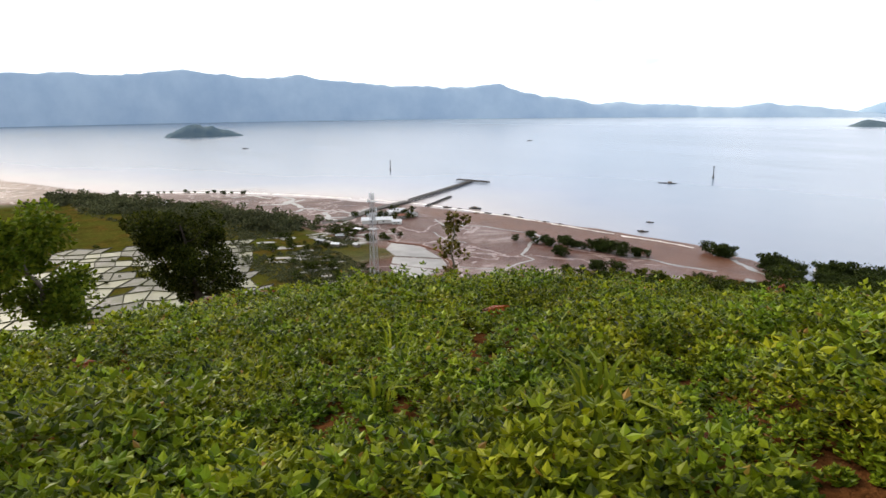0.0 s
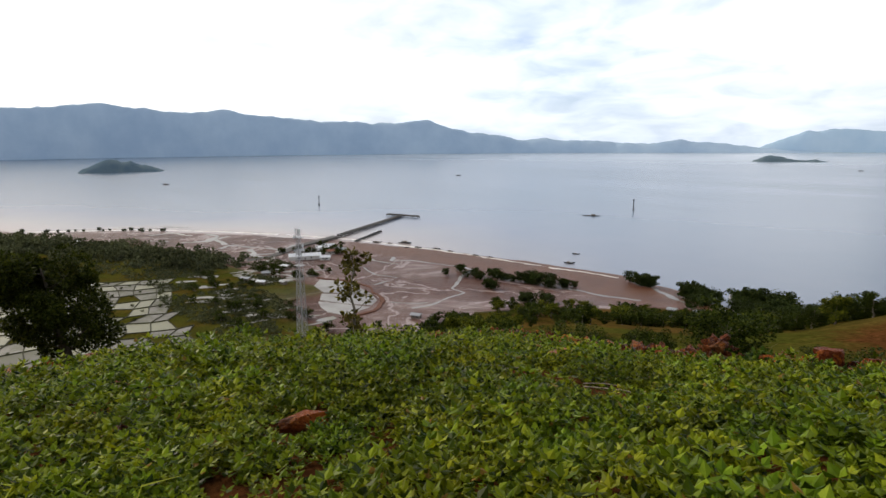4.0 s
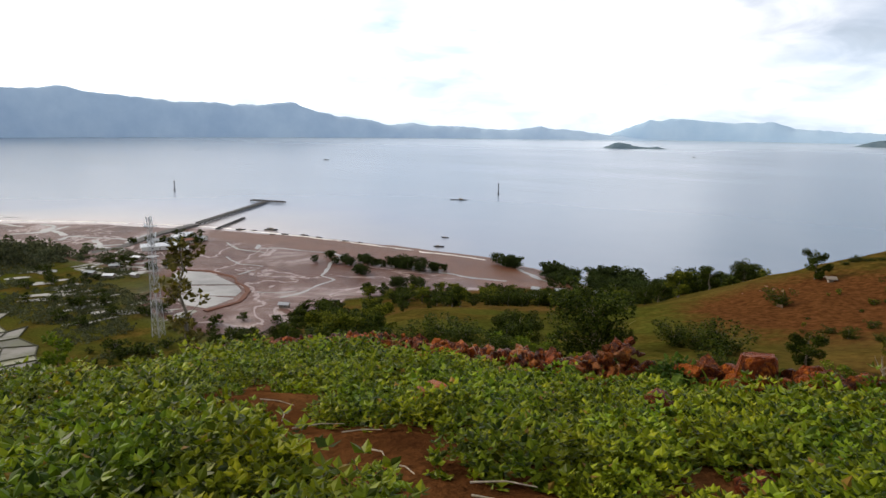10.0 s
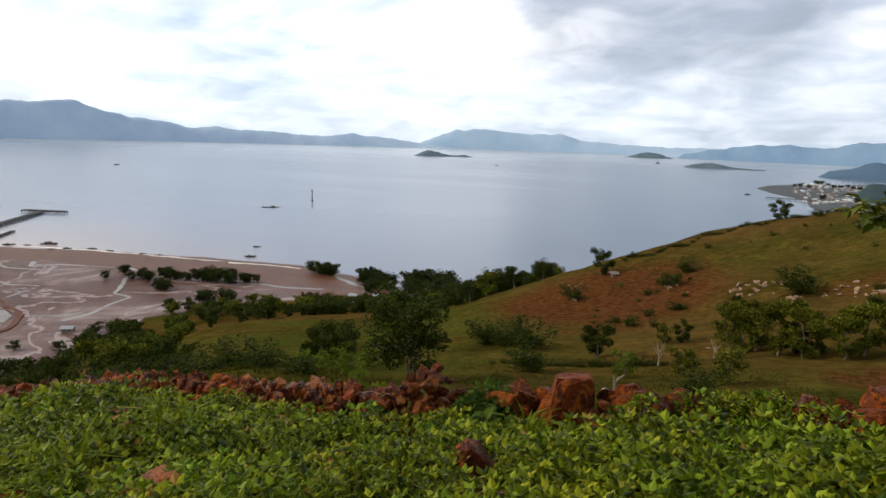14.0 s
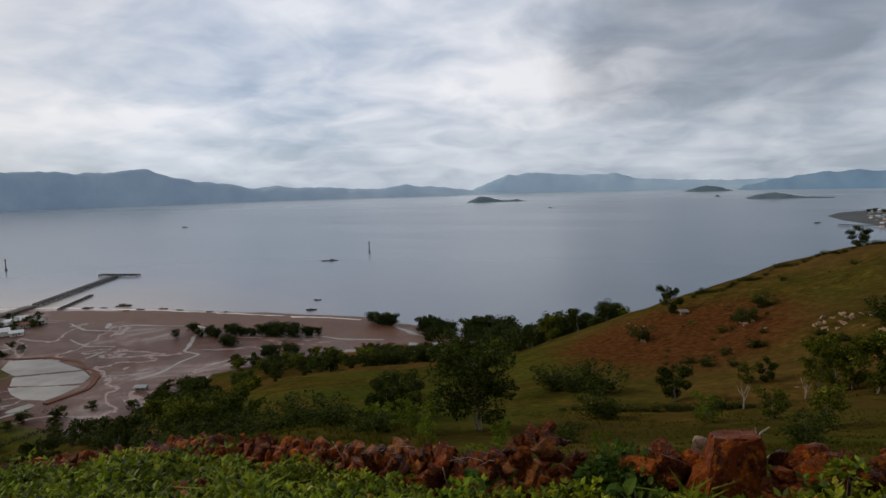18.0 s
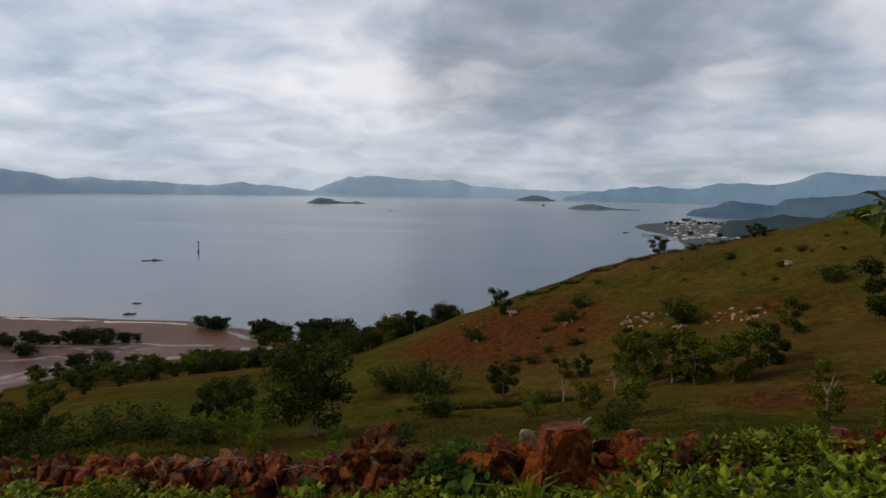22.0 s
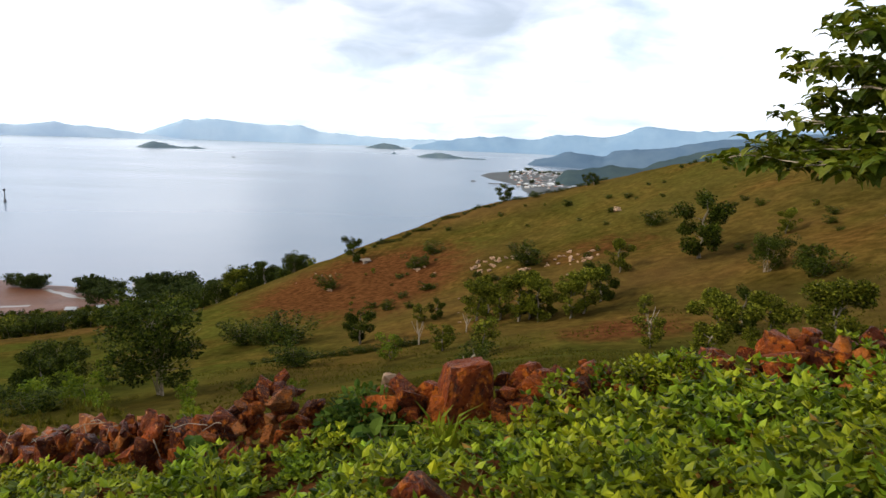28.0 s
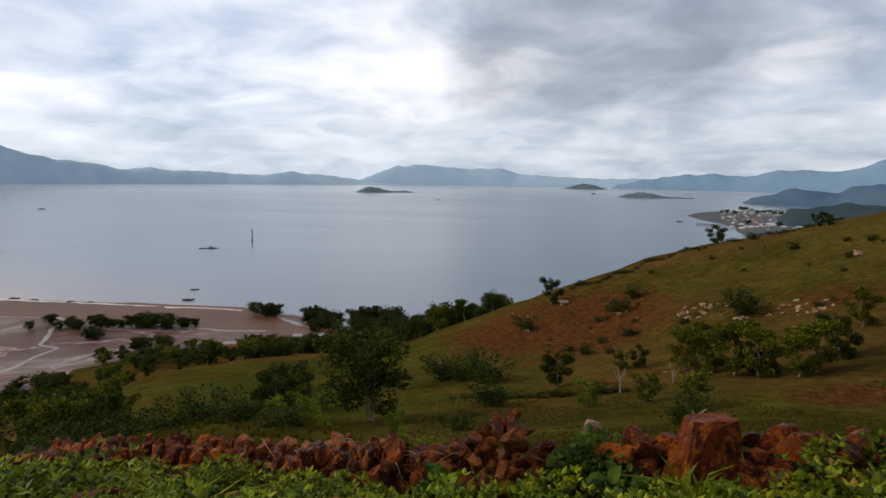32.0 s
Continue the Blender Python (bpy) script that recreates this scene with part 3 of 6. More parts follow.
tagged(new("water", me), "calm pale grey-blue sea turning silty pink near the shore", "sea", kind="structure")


def far_range(name, label, mat, dist, depth, knots, rough, seed, step_az=0.12):
    """A chain of hills standing in the sea: knots are (heading, degrees above the level of the eye) along the crest."""
    az = np.arange(knots[0][0], knots[-1][0] + 1e-6, step_az)
    el = np.interp(az, [k[0] for k in knots], [k[1] for k in knots])
    el = smoothed(el[:, None], 5, 0)[:, 0] if len(el) > 8 else el
    crest = np.maximum(100 + dist * np.tan(np.radians(el)), -3)
    t = np.linspace(0, 1, 15)
    a, tt = np.meshgrid(np.radians(az), t, indexing="ij")
    r = dist + depth * (tt - 0.5) * 2
    x, y = r * np.sin(a), r * np.cos(a)
    shape = np.sin(np.pi * np.clip(tt, 0, 1)) ** 0.9
    z = crest[:, None] * shape - 3
    z = z + rough * vnoise(x / (rough * 14), y / (rough * 14), seed, 3) * np.clip(crest[:, None] / (rough * 4 + 1), 0, 1) * (0.25 + shape)
    z[:, 0] = z[:, -1] = -3
    na, nr = a.shape
    i = np.arange(na - 1)[:, None] * nr + np.arange(nr - 1)[None, :]
    quads = np.stack([i, i + 1, i + nr + 1, i + nr], -1).reshape(-1, 4)
    return tagged(new(name, mesh_of(name, np.stack([x, y, z], -1), quads, True, [mat])), label, "mountains", kind="structure")


far_range("backdrop_range_west", "long mountain range across the strait, coloured blue with haze", M_RANGE_WEST, 4600, 130,
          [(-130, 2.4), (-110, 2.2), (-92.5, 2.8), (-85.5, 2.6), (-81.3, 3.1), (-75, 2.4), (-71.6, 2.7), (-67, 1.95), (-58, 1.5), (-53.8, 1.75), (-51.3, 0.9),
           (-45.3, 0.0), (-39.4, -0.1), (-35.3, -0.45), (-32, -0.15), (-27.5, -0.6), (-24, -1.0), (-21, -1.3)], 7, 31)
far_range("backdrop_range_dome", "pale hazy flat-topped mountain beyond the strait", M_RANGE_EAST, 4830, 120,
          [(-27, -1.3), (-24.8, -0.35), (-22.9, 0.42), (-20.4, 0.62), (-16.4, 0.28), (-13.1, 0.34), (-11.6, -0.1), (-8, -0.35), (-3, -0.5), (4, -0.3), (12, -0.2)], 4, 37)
far_range("backdrop_range_east", "forested range behind the town, coloured blue with haze", M_RANGE_MID, 4300, 160,
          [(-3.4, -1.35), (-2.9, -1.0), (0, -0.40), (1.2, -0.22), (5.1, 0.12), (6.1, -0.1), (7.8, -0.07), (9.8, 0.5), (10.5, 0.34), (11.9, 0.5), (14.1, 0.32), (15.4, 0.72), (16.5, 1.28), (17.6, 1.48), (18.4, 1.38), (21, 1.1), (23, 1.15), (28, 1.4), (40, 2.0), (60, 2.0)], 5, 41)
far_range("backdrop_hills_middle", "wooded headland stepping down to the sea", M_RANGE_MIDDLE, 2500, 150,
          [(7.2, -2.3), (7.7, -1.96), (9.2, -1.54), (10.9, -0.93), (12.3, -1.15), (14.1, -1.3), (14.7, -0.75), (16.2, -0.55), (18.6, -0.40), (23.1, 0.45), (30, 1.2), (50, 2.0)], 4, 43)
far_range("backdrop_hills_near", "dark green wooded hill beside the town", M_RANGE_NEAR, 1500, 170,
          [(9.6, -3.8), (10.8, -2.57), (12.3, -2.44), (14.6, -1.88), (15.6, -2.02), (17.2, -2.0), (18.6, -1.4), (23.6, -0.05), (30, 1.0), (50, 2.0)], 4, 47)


def island(name, label, az0, az1, dist, tops, seed):
    """A wooded islet: a low hump with a rocky foot."""
    n, m = 90, 15
    u, v = np.meshgrid(np.linspace(0, 1, n), np.linspace(-1, 1, m), indexing="ij")
    a = np.radians(az0 + (az1 - az0) * u)
    wide = dist * np.radians(az1 - az0)
    r = dist + v * wide * 0.22
    top = np.interp(u, np.linspace(0, 1, len(tops)), tops)
    x, y = r * np.sin(a), r * np.cos(a)
    z = top * np.sqrt(np.clip(1 - v ** 2, 0, 1)) - 0.6 + (2.2 * vnoise(x / 14, y / 14, seed, 4) + 3.4 * np.abs(vnoise(x / 22, y / 22, seed + 1, 2))) * np.clip(top / 8, 0, 1) * (1 - v ** 2)
    i = np.arange(n - 1)[:, None] * m + np.arange(m - 1)[None, :]
    quads = np.stack([i, i + 1, i + m + 1, i + m], -1).reshape(-1, 4)
    return tagged(new(name, mesh_of(name, np.stack([x, y, z], -1), quads, True, [M_ISLAND])), label, "island", kind="structure")


island("island_1", "low wooded island in the strait", -82.9, -76.5, 2400, [0, 15, 26, 39, 43, 32, 33, 22, 17, 8, 0], 51)
island("island_2", "small humped island with a low sandy tail", -26.4, -20.8, 2950, [0, 8, 22, 25, 18, 12, 7, 4, 4, 9, 2, 0], 53)
island("island_3", "rounded wooded islet off the headland", -7.5, -3.6, 4000, [0, 12, 24, 32, 30, 22, 10, 0], 57)
island("island_4", "long low island with a thin spit", -2.8, 3.9, 2780, [0, 8, 15, 20, 19, 13, 7, 4, 3, 2, 1.5, 0], 59)
island("island_5", "bare sea rock", -5.1, -4.6, 3050, [0, 5, 8, 4, 0], 61)


# ---- plants ----
def leaf_cards(base, way, side, length, width, fold=0.25):
    """Pointed leaves folded along the midrib: arrays of points and faces."""
    nrm = np.cross(way, side)
    n = len(base)
    L, W = length[:, None], width[:, None]
    tip = base + way * L - nrm * L * 0.10
    V = np.stack([base, tip,
                  base + way * L * 0.26 + side * W * 0.92 + nrm * W * fold, base + way * L * 0.72 + side * W * 0.86 + nrm * W * fold * 0.6,
                  base + way * L * 0.26 - side * W * 0.92 + nrm * W * fold, base + way * L * 0.72 - side * W * 0.86 + nrm * W * fold * 0.6], 1)
    k = np.arange(n)[:, None] * 6
    F = np.concatenate([k + [0, 1, 3, 2], k + [0, 4, 5, 1]], 0)
    return V.reshape(-1, 3), F


def leaf_kites(base, way, side, length, width, fold=0.3):
    """Small leaves of one folded face each."""
    nrm = np.cross(way, side)
    L, W = length[:, None], width[:, None]
    mid = base + way * L * 0.45 + nrm * W * fold
    V = np.stack([base, mid + side * W, base + way * L - nrm * L * 0.08, mid - side * W], 1)
    return V.reshape(-1, 3), np.arange(len(base) * 4).reshape(-1, 4)


def unit(v):
    return v / np.maximum(np.linalg.norm(v, axis=-1, keepdims=True), 1e-9)


def tree_meshes(seed, tall, spread, bare, leaves, leaf, trunk_r, lean=0.05, limbs=7, clumps=26, flat=0.8, stems=1):
    """The wood and the crown of a tree, its foot at the origin. bare: the share of its height below the crown."""
    rng = np.random.default_rng(seed)
    wood, ends = [], []
    for st in range(stems):
        off = rng.normal(0, 0.17 * (stems > 1), 2) * tall * 0.3
        top = np.array([off[0] * 3 + lean * tall * rng.normal(), off[1] * 3 + lean * tall * rng.normal(), tall * 0.86])
        k = np.linspace(0, 1, 7)[:, None]
        spine = np.array([off[0], off[1], -0.15]) * (1 - k) + top * k
        spine[1:-1, :2] += rng.normal(0, 0.02 * tall, (5, 2))
        wood.append(tube(spine, list(trunk_r * (1.15 - np.linspace(0, 1, 7)) ** 0.9 / (stems ** 0.5)), 7))
        for i in range(limbs):
            h = bare + (1 - bare) * (i + 0.5) / limbs * 0.8
            at = np.array([np.interp(h * tall, spine[:, 2], spine[:, c]) for c in range(3)])
            a = i * 2.4 + rng.uniform(0, 0.8) + st
            out = spread * rng.uniform(0.6, 0.95) * math.sqrt(max(0.15, 1 - ((h - 0.55) / 0.62) ** 2))
            end = at + np.array([math.cos(a) * out, math.sin(a) * out, rng.uniform(0.05, 0.35) * out + 0.08 * tall])
            mid = (at + end) / 2 + np.array([0, 0, -0.06 * out]) + rng.normal(0, 0.05 * out, 3)
            rr = trunk_r * 0.4 * (1.1 - h) / stems ** 0.5
            wood.append(tube([at, mid, end], [rr, rr * 0.65, rr * 0.25], 5))
            ends += [end, mid, (mid + end) / 2]
        ends.append(top)
    ends = np.array(ends)
    per = leaves // clumps
    tips = ends[::3][rng.permutation(len(ends[::3]))][:clumps * 3 // 4]
    spots = np.concatenate([tips, ends[rng.integers(0, len(ends), clumps - len(tips))]])
    c = spots + rng.normal(0, 0.10 * spread, (clumps, 3)) * [1, 1, flat]
    c[:, 2] = np.clip(c[:, 2], bare * tall, tall * 0.97)
    size = rng.uniform(0.16, 0.36, clumps) * spread
    d = unit(rng.normal(size=(clumps, per, 3)))
    rr = rng.uniform(0.35, 1.0, (clumps, per, 1)) ** 0.5
    pos = (c[:, None] + d * rr * size[:, None, None] * [1, 1, flat]).reshape(-1, 3)
    d = d.reshape(-1, 3)
    way = unit(d * [1, 1, 0.5] + rng.normal(0, 0.55, d.shape) + [0, 0, -0.15])
    side = unit(np.cross(way, rng.normal(size=d.shape) * 0.5 + [0, 0, 1]))
    ln = leaf * rng.uniform(0.65, 1.3, len(pos))
    V, F = leaf_kites(pos, way, side, ln, ln * 0.36)
    wv, wf = joined(wood)
    return mesh_of("trunk", wv, wf, True), mesh_of("crown", V, F)


def tree(name, label, group, wood, crown, bark_mat, leaf_mat, at, category="tree"):
    t = thing(name, label, category, group, at=at)
    part("trunk", wood, bark_mat, t)
    part("crown", crown, leaf_mat, t)
    return t


def stand(x, y, turn=0.0, scale=1.0, sink=0.1):
    return pose(x, y, on_ground(x, y, sink), 0, 0, turn) @ Matrix.Scale(scale, 4)


def at_view(az, r):
    a = radians(az)
    return r * math.sin(a), r * math.cos(a)


# ---- trees at the field's edge ----
w, c = tree_meshes(101, 6.9, 2.6, 0.20, 30000, 0.16, 0.34, 0.02, 13, 74, 0.85, 2)
tree("mango_tree", "dense dark green round-crowned tree at the field's edge", "", w, c, M_DARKBARK, M_DARKTREE, stand(-31.4, -0.3, 20, 1.0, 0.15))
w, c = tree_meshes(102, 7.0, 2.4, 0.12, 8500, 0.26, 0.16, 0.03, 9, 56, 1.0)
tree("leafy_tree", "bright green leafy tree at the field's lower edge", "", w, c, M_BARK, M_BRIGHTTREE, stand(-27.0, -8.6, 0, 1.0, 0.6))
w, c = tree_meshes(103, 4.5, 0.62, 0.10, 520, 0.2, 0.07, 0.04, 9, 30, 1.0)
tree("sapling", "thin crooked sapling with sparse rusty leaves", "", w, c, M_BARK, M_RUST, stand(-15.2, 6.3))
w, c = tree_meshes(104, 1.9, 0.55, 0.2, 420, 0.17, 0.04, 0.05, 5, 14, 1.0)
tree("young_tree", "small bright green young tree", "", w, c, M_BARK, M_BRIGHTTREE, stand(-21.4, 4.6))


# ---- teak trees just beyond the wall ----
def teak_meshes(seed, spine, boughs):
    """A pale crooked stem along spine; level boughs of (height, heading, length) hung with big drooping leaves."""
    rng = np.random.default_rng(seed)
    spine = np.array(spine, float)
    k = np.linspace(0, 1, len(spine))
    rad = 0.046 * (1.05 - k) ** 0.6 + 0.008
    rad[2] *= 1.2
    wood, whorls = [tube(spine, list(rad), 9)], [spine[-1], spine[-1] - [0, 0, 0.14]]
    for h, az, out in boughs:
        h = 4.72 - (4.72 - h) * 0.84
        at = np.array([np.interp(h, spine[:, 2], spine[:, j]) for j in range(3)])
        a = math.radians(az)
        way = np.array([math.sin(a), math.cos(a), 0.0])
        pts = [at + way * out * f + [0, 0, out * (0.20 * f - 0.16 * f * f)] + rng.normal(0, 0.025, 3) * f for f in (0, 0.35, 0.7, 1.0)]
        wood.append(tube(pts, [0.022, 0.017, 0.012, 0.006], 6))
        cross = np.array([way[1], -way[0], 0.0])
        for f in np.arange(0.22, 1.02, 0.16 / max(out, 0.5)):
            p = np.array([np.interp(f, (0, 0.35, 0.7, 1.0), [q[j] for q in pts]) for j in range(3)])
            whorls.append(p)
            for sd in (-1, 1):
                if f > 0.3 and rng.random() < 0.75:
                    q = p + cross * sd * rng.uniform(0.12, 0.34) * min(out, 1.2) + way * 0.08 + [0, 0, rng.uniform(-0.06, 0.10)]
                    wood.append(tube([p, q], [0.008, 0.004], 4))
                    whorls.append(q)
    for i in range(9):  # stubs and short dead twigs of old boughs
        h = rng.uniform(spine[1, 2], boughs[0][0] + 0.1)
        at = np.array([np.interp(h, spine[:, 2], spine[:, j]) for j in range(3)])
        a, ln = rng.uniform(0, 6.3), rng.uniform(0.07, 0.16)
        wood.append(tube([at, at + [math.cos(a) * ln, math.sin(a) * ln, ln * 0.5]], [0.022, 0.008], 6))
    pos, way = [], []
    for p in whorls:
        a0 = rng.uniform(0, 6.3)
        for j in range(int(rng.integers(7, 11))):
            a = a0 + j * 2.4 + rng.normal(0, 0.2)
            pos.append(p + rng.normal(0, 0.03, 3))
            way.append([math.cos(a), math.sin(a), rng.uniform(-0.55, 0.45)])
    pos, way = np.array(pos), unit(np.array(way))
    ln = rng.uniform(0.11, 0.19, len(pos))
    side = unit(np.cross(way, [0, 0, 1.0]) + rng.normal(0, 0.18, way.shape))
    V, F = broad_leaves(pos, way, side, ln, ln * 0.31)
    return wood, mesh_of("crown", V, F)


def broad_leaves(base, way, side, length, width):
    """Large leaves that arch over and droop at the tip, in three spans."""
    up = unit(np.cross(side, way))
    up = np.where(up[:, 2:] < 0, -up, up)
    rows = []
    for t, w, drop in ((0.0, 0.12, 0.0), (0.35, 0.88, 0.06), (0.72, 0.86, -0.05), (1.0, 0.07, -0.30)):
        mid = base + way * (length * t)[:, None] + up * (length * drop)[:, None]
        s = side * (width * w)[:, None]
        lift = up * (width * w * 0.3)[:, None]
        rows.append(np.stack([mid - s + lift, mid, mid + s + lift], 1))
    V = np.stack(rows, 1).reshape(-1, 3)
    k = np.arange(len(base))[:, None] * 12
    F = np.concatenate([k + [r * 3 + c, r * 3 + c + 1, r * 3 + c + 4, r * 3 + c + 3] for r in range(3) for c in range(2)], 0)
    return V, F


def teak(seed, at, spine, boughs):
    wood, crown = teak_meshes(seed, spine, boughs)
    t = thing("teak_tree", "young teak with a crooked pale stem and big drooping leaves", "tree", "teak trees", at=at)
    stem = part("trunk", mesh_of("trunk", *wood[0], True), M_PALEBARK, t)
    for v, f in wood[1:]:
        part("bough", mesh_of("bough", v, f, True), M_PALEBARK, stem)
    part("crown", crown, M_TEAK, t)


# each bough: height above the foot, heading, length
TEAK_BOUGHS = [(2.62, -84, 1.5), (2.58, -115, 1.4), (2.66, -48, 1.2), (2.64, -150, 1.4), (2.62, 20, 1.3), (2.6, 90, 1.2), (2.7, 160, 1.3), (2.74, -100, 1.2), (2.8, -66, 1.2), (2.86, 60, 1.2), (2.92, -130, 1.3), (2.98, 120, 1.1),
               (3.04, -92, 1.0), (3.12, -20, 1.2), (3.18, -150, 1.2), (3.24, 80, 1.0), (3.30, -70, 0.95), (3.40, -110, 0.95), (3.46, 30, 0.9), (3.52, 150, 1.0), (3.6, -90, 1.05), (3.68, -50, 1.1), (3.74, -140, 1.0), (3.8, 60, 0.8),
               (3.9, -100, 1.1), (3.98, 0, 0.75), (4.06, 140, 0.8), (4.14, -75, 0.9), (4.24, -130, 0.7), (4.3, 40, 0.6), (4.38, -95, 0.6), (4.44, 100, 0.5)]
teak(4, pose(4.18, 5.85, 96.95), [(0, 0, -0.3), (0.10, 0.0, 1.45), (0.14, -0.02, 1.72), (0.06, 0.0, 2.05), (-0.02, 0.04, 2.36), (-0.05, 0.08, 2.65), (0.03, 0.06, 3.3), (0.12, 0.03, 4.1), (0.17, 0.02, 4.7)], TEAK_BOUGHS)
teak(9, pose(4.72, 5.40, 96.98), [(0, 0, -0.3), (-0.03, 0.0, 1.3), (0.02, -0.02, 1.75), (0.0, 0.0, 2.1), (0.05, 0.0, 2.5), (0.1, 0.02, 2.9), (0.1, 0.03, 3.7), (0.14, 0.0, 4.6)],
     [(h + 0.08, 37 - az * 1.07, out * 0.85) for h, az, out in TEAK_BOUGHS if not -70 < 37 - az * 1.07 < -20])

# ---- trees and bushes of the valley and the hill opposite ----
KINDS = []
for s, (tall, spread, bare, n, lf, tr, stems, mat, nm, lab) in enumerate([
    (6.0, 2.7, 0.20, 9000, 0.20, 0.13, 6, M_SHRUB, "hillside_tree", "dark green many-stemmed tree on the grassy slope"),
    (5.5, 2.0, 0.05, 7000, 0.19, 0.14, 1, M_SHRUB, "hillside_tree", "dark green leafy tree on the grassy slope"),
    (5.5, 1.9, 0.06, 5600, 0.21, 0.12, 1, M_OLIVE, "hillside_tree", "yellow-green open-crowned tree on the grassy slope"),
    (2.2, 1.35, 0.0, 2400, 0.15, 0.06, 3, M_SHRUB, "bush", "low dark green bush on the slope"),
    (2.6, 0.95, 0.04, 1700, 0.15, 0.06, 1, M_OLIVE, "bush", "small yellow-green bush on the slope"),
    (3.0, 1.0, 0.10, 1000, 0.19, 0.05, 1, M_BRIGHTTREE, "young_tree", "slender bright green young tree on the slope"),
]):
    w, c = tree_meshes(130 + s, tall, spread, bare, n, lf, tr, 0.04, 8, 64 if stems > 3 else 46, 0.85, stems)
    KINDS.append((nm, lab, w, c, mat, tall, M_PALEBARK if s == 0 else M_BARK))
FAR_KINDS = []  # the same trees with fewer and larger leaves, for the far woods
for s, k in enumerate(KINDS[:4]):
    w, c = tree_meshes(140 + s, k[5], (2.7, 2.2, 2.0, 1.35)[s], 0.1, (1500, 1300, 1200, 640)[s], 0.42 if s < 3 else 0.3, 0.14, 0.04, 6, 30, 0.85, (3, 1, 1, 2)[s])
    FAR_KINDS.append((k[0], k[1], w, c, k[4], k[5], M_BARK))


def grow(kind, x, y, tall, extra="", group="valley trees", wide=1.0):
    nm, lab, w, c, mat, base, wood = (FAR_KINDS if math.hypot(x, y) > 195 and kind < 4 else KINDS)[kind]
    t = tree(nm, extra or lab, group, w, c, wood, mat, None, "bush" if nm == "bush" else "tree")
    k = tall / base
    t.matrix_basis = pose(x, y, on_ground(x, y, 0.15), 0, 0, random.uniform(0, 360))
    t.scale = (k * wide, k * wide, k)
    return t


random.seed(21)
VALLEY = {
    0: [(-23.3, 49.7, 8.1), (-35.6, 54.7, 5.3), (34.6, 65.8, 4.2)],
    1: [(-38.1, 55.4, 5.1), (-9.8, 73.3, 4.9), (-21.8, 148.4, 6.6), (18.8, 72.0, 5.0), (24.1, 48.5, 3.9), (34.0, 81.7, 9.0), (-47.3, 36.9, 5.2),
        (-45.6, 39, 4.6), (-27.9, 41.2, 5.0), (-0.6, 82.3, 3.0), (36.5, 61, 3.2), (38.5, 172, 3.4), (-53, 40, 4.6), (-61, 41, 5.0), (10.2, 70, 3.9)],
    2: [(17.3, 38.6, 4.6), (24.6, 37.6, 5.4), (26.4, 40.2, 5.0), (4.5, 76.4, 6.1), (7.1, 73.3, 5.2), (10.8, 66.7, 5.3), (13.9, 65.1, 4.6), (24.7, 85.4, 5.1), (-43.9, 41, 4.9), (19.5, 36.2, 4.4), (44.6, 81.1, 3.7), (27.5, 34, 4.4)],
    3: [(-14.6, 60.0, 2.6), (-27.9, 84.7, 3.2), (-24.2, 82.7, 2.8), (-20.2, 79.4, 3.8), (-22.9, 123.4, 2.9), (-5.8, 131.2, 3.1), (-2.5, 138.7, 2.8), (14.6, 104.5, 3.7), (37.4, 112.5, 2.8),
        (29.4, 149.7, 1.6), (24.9, 173.7, 1.7), (-22, 33, 1.4), (-12.5, 41, 1.3), (36, 59, 2.6), (-9, 98, 1.6), (-3, 110, 1.5), (1.5, 26.5, 1.2)],
    4: [(-2.8, 82.3, 2.7), (0.2, 57.7, 3.0), (15.7, 45.1, 2.8), (3.7, 52, 3.4), (-15, 45, 1.3), (20, 60, 2.2)],
    5: [(-22.6, 38.9, 2.1), (-17.2, 40.3, 2.0), (-4.8, 56.6, 3.0), (-29.5, 47, 3.4), (-32, 50, 3.6), (-27, 45, 3.0), (-34, 60, 3.6), (-7.4, 31, 1.3)],
}
VALLEY[2] += [(-18.7, 15.1, 2.9), (-20.5, 18, 3.4), (-21.6, 16.4, 3.0)]
VALLEY[1] += [(-16.5, 14.4, 1.9), (-20, 13, 1.8), (-19.4, 16.8, 3.2), (-17.8, 15.6, 2.6), (-13.4, 20.5, 2.0), (-22, 11.5, 1.6)]
VALLEY[3] += [(-9, 11.5, 0.7), (-7.5, 11, 0.6), (-10.5, 12.5, 0.9), (-12, 12.8, 0.9), (-14, 13, 1.1), (-16, 12.4, 1.1), (-5, 13.5, 0.6), (-13.4, 10.6, 0.7)]
VALLEY[3] += [(-12.4, 18.4, 1.4), (-17.6, 13.2, 1.5), (-19.4, 16, 1.9)]
VALLEY[5] += [(-11.2, 16.8, 2.0), (-9.4, 16.2, 1.4), (-7, 17, 1.3)]
VALLEY[2] += [(8.8, 69, 6.4), (5.8, 73.5, 4.4), (15.6, 66.5, 5.6), (12.4, 70, 3.6)]
VALLEY[5] += [(-19, 28, 2.6), (-15, 26, 2.0), (-24, 36, 3.2)]
for k, spots in VALLEY.items():
    for x, y, tall in spots:
        grow(k, x, y, tall, wide=1.35 if k == 3 else 1.05 if k == 2 else 1.1)
grow(1, 17.6, 186.5, 5.2, "round-crowned dark tree alone on the crest of the hill", wide=1.45)
grow(1, 39.5, 168, 3.6, "small round tree on the crest of the hill", wide=1.3)
rng = np.random.default_rng(5)
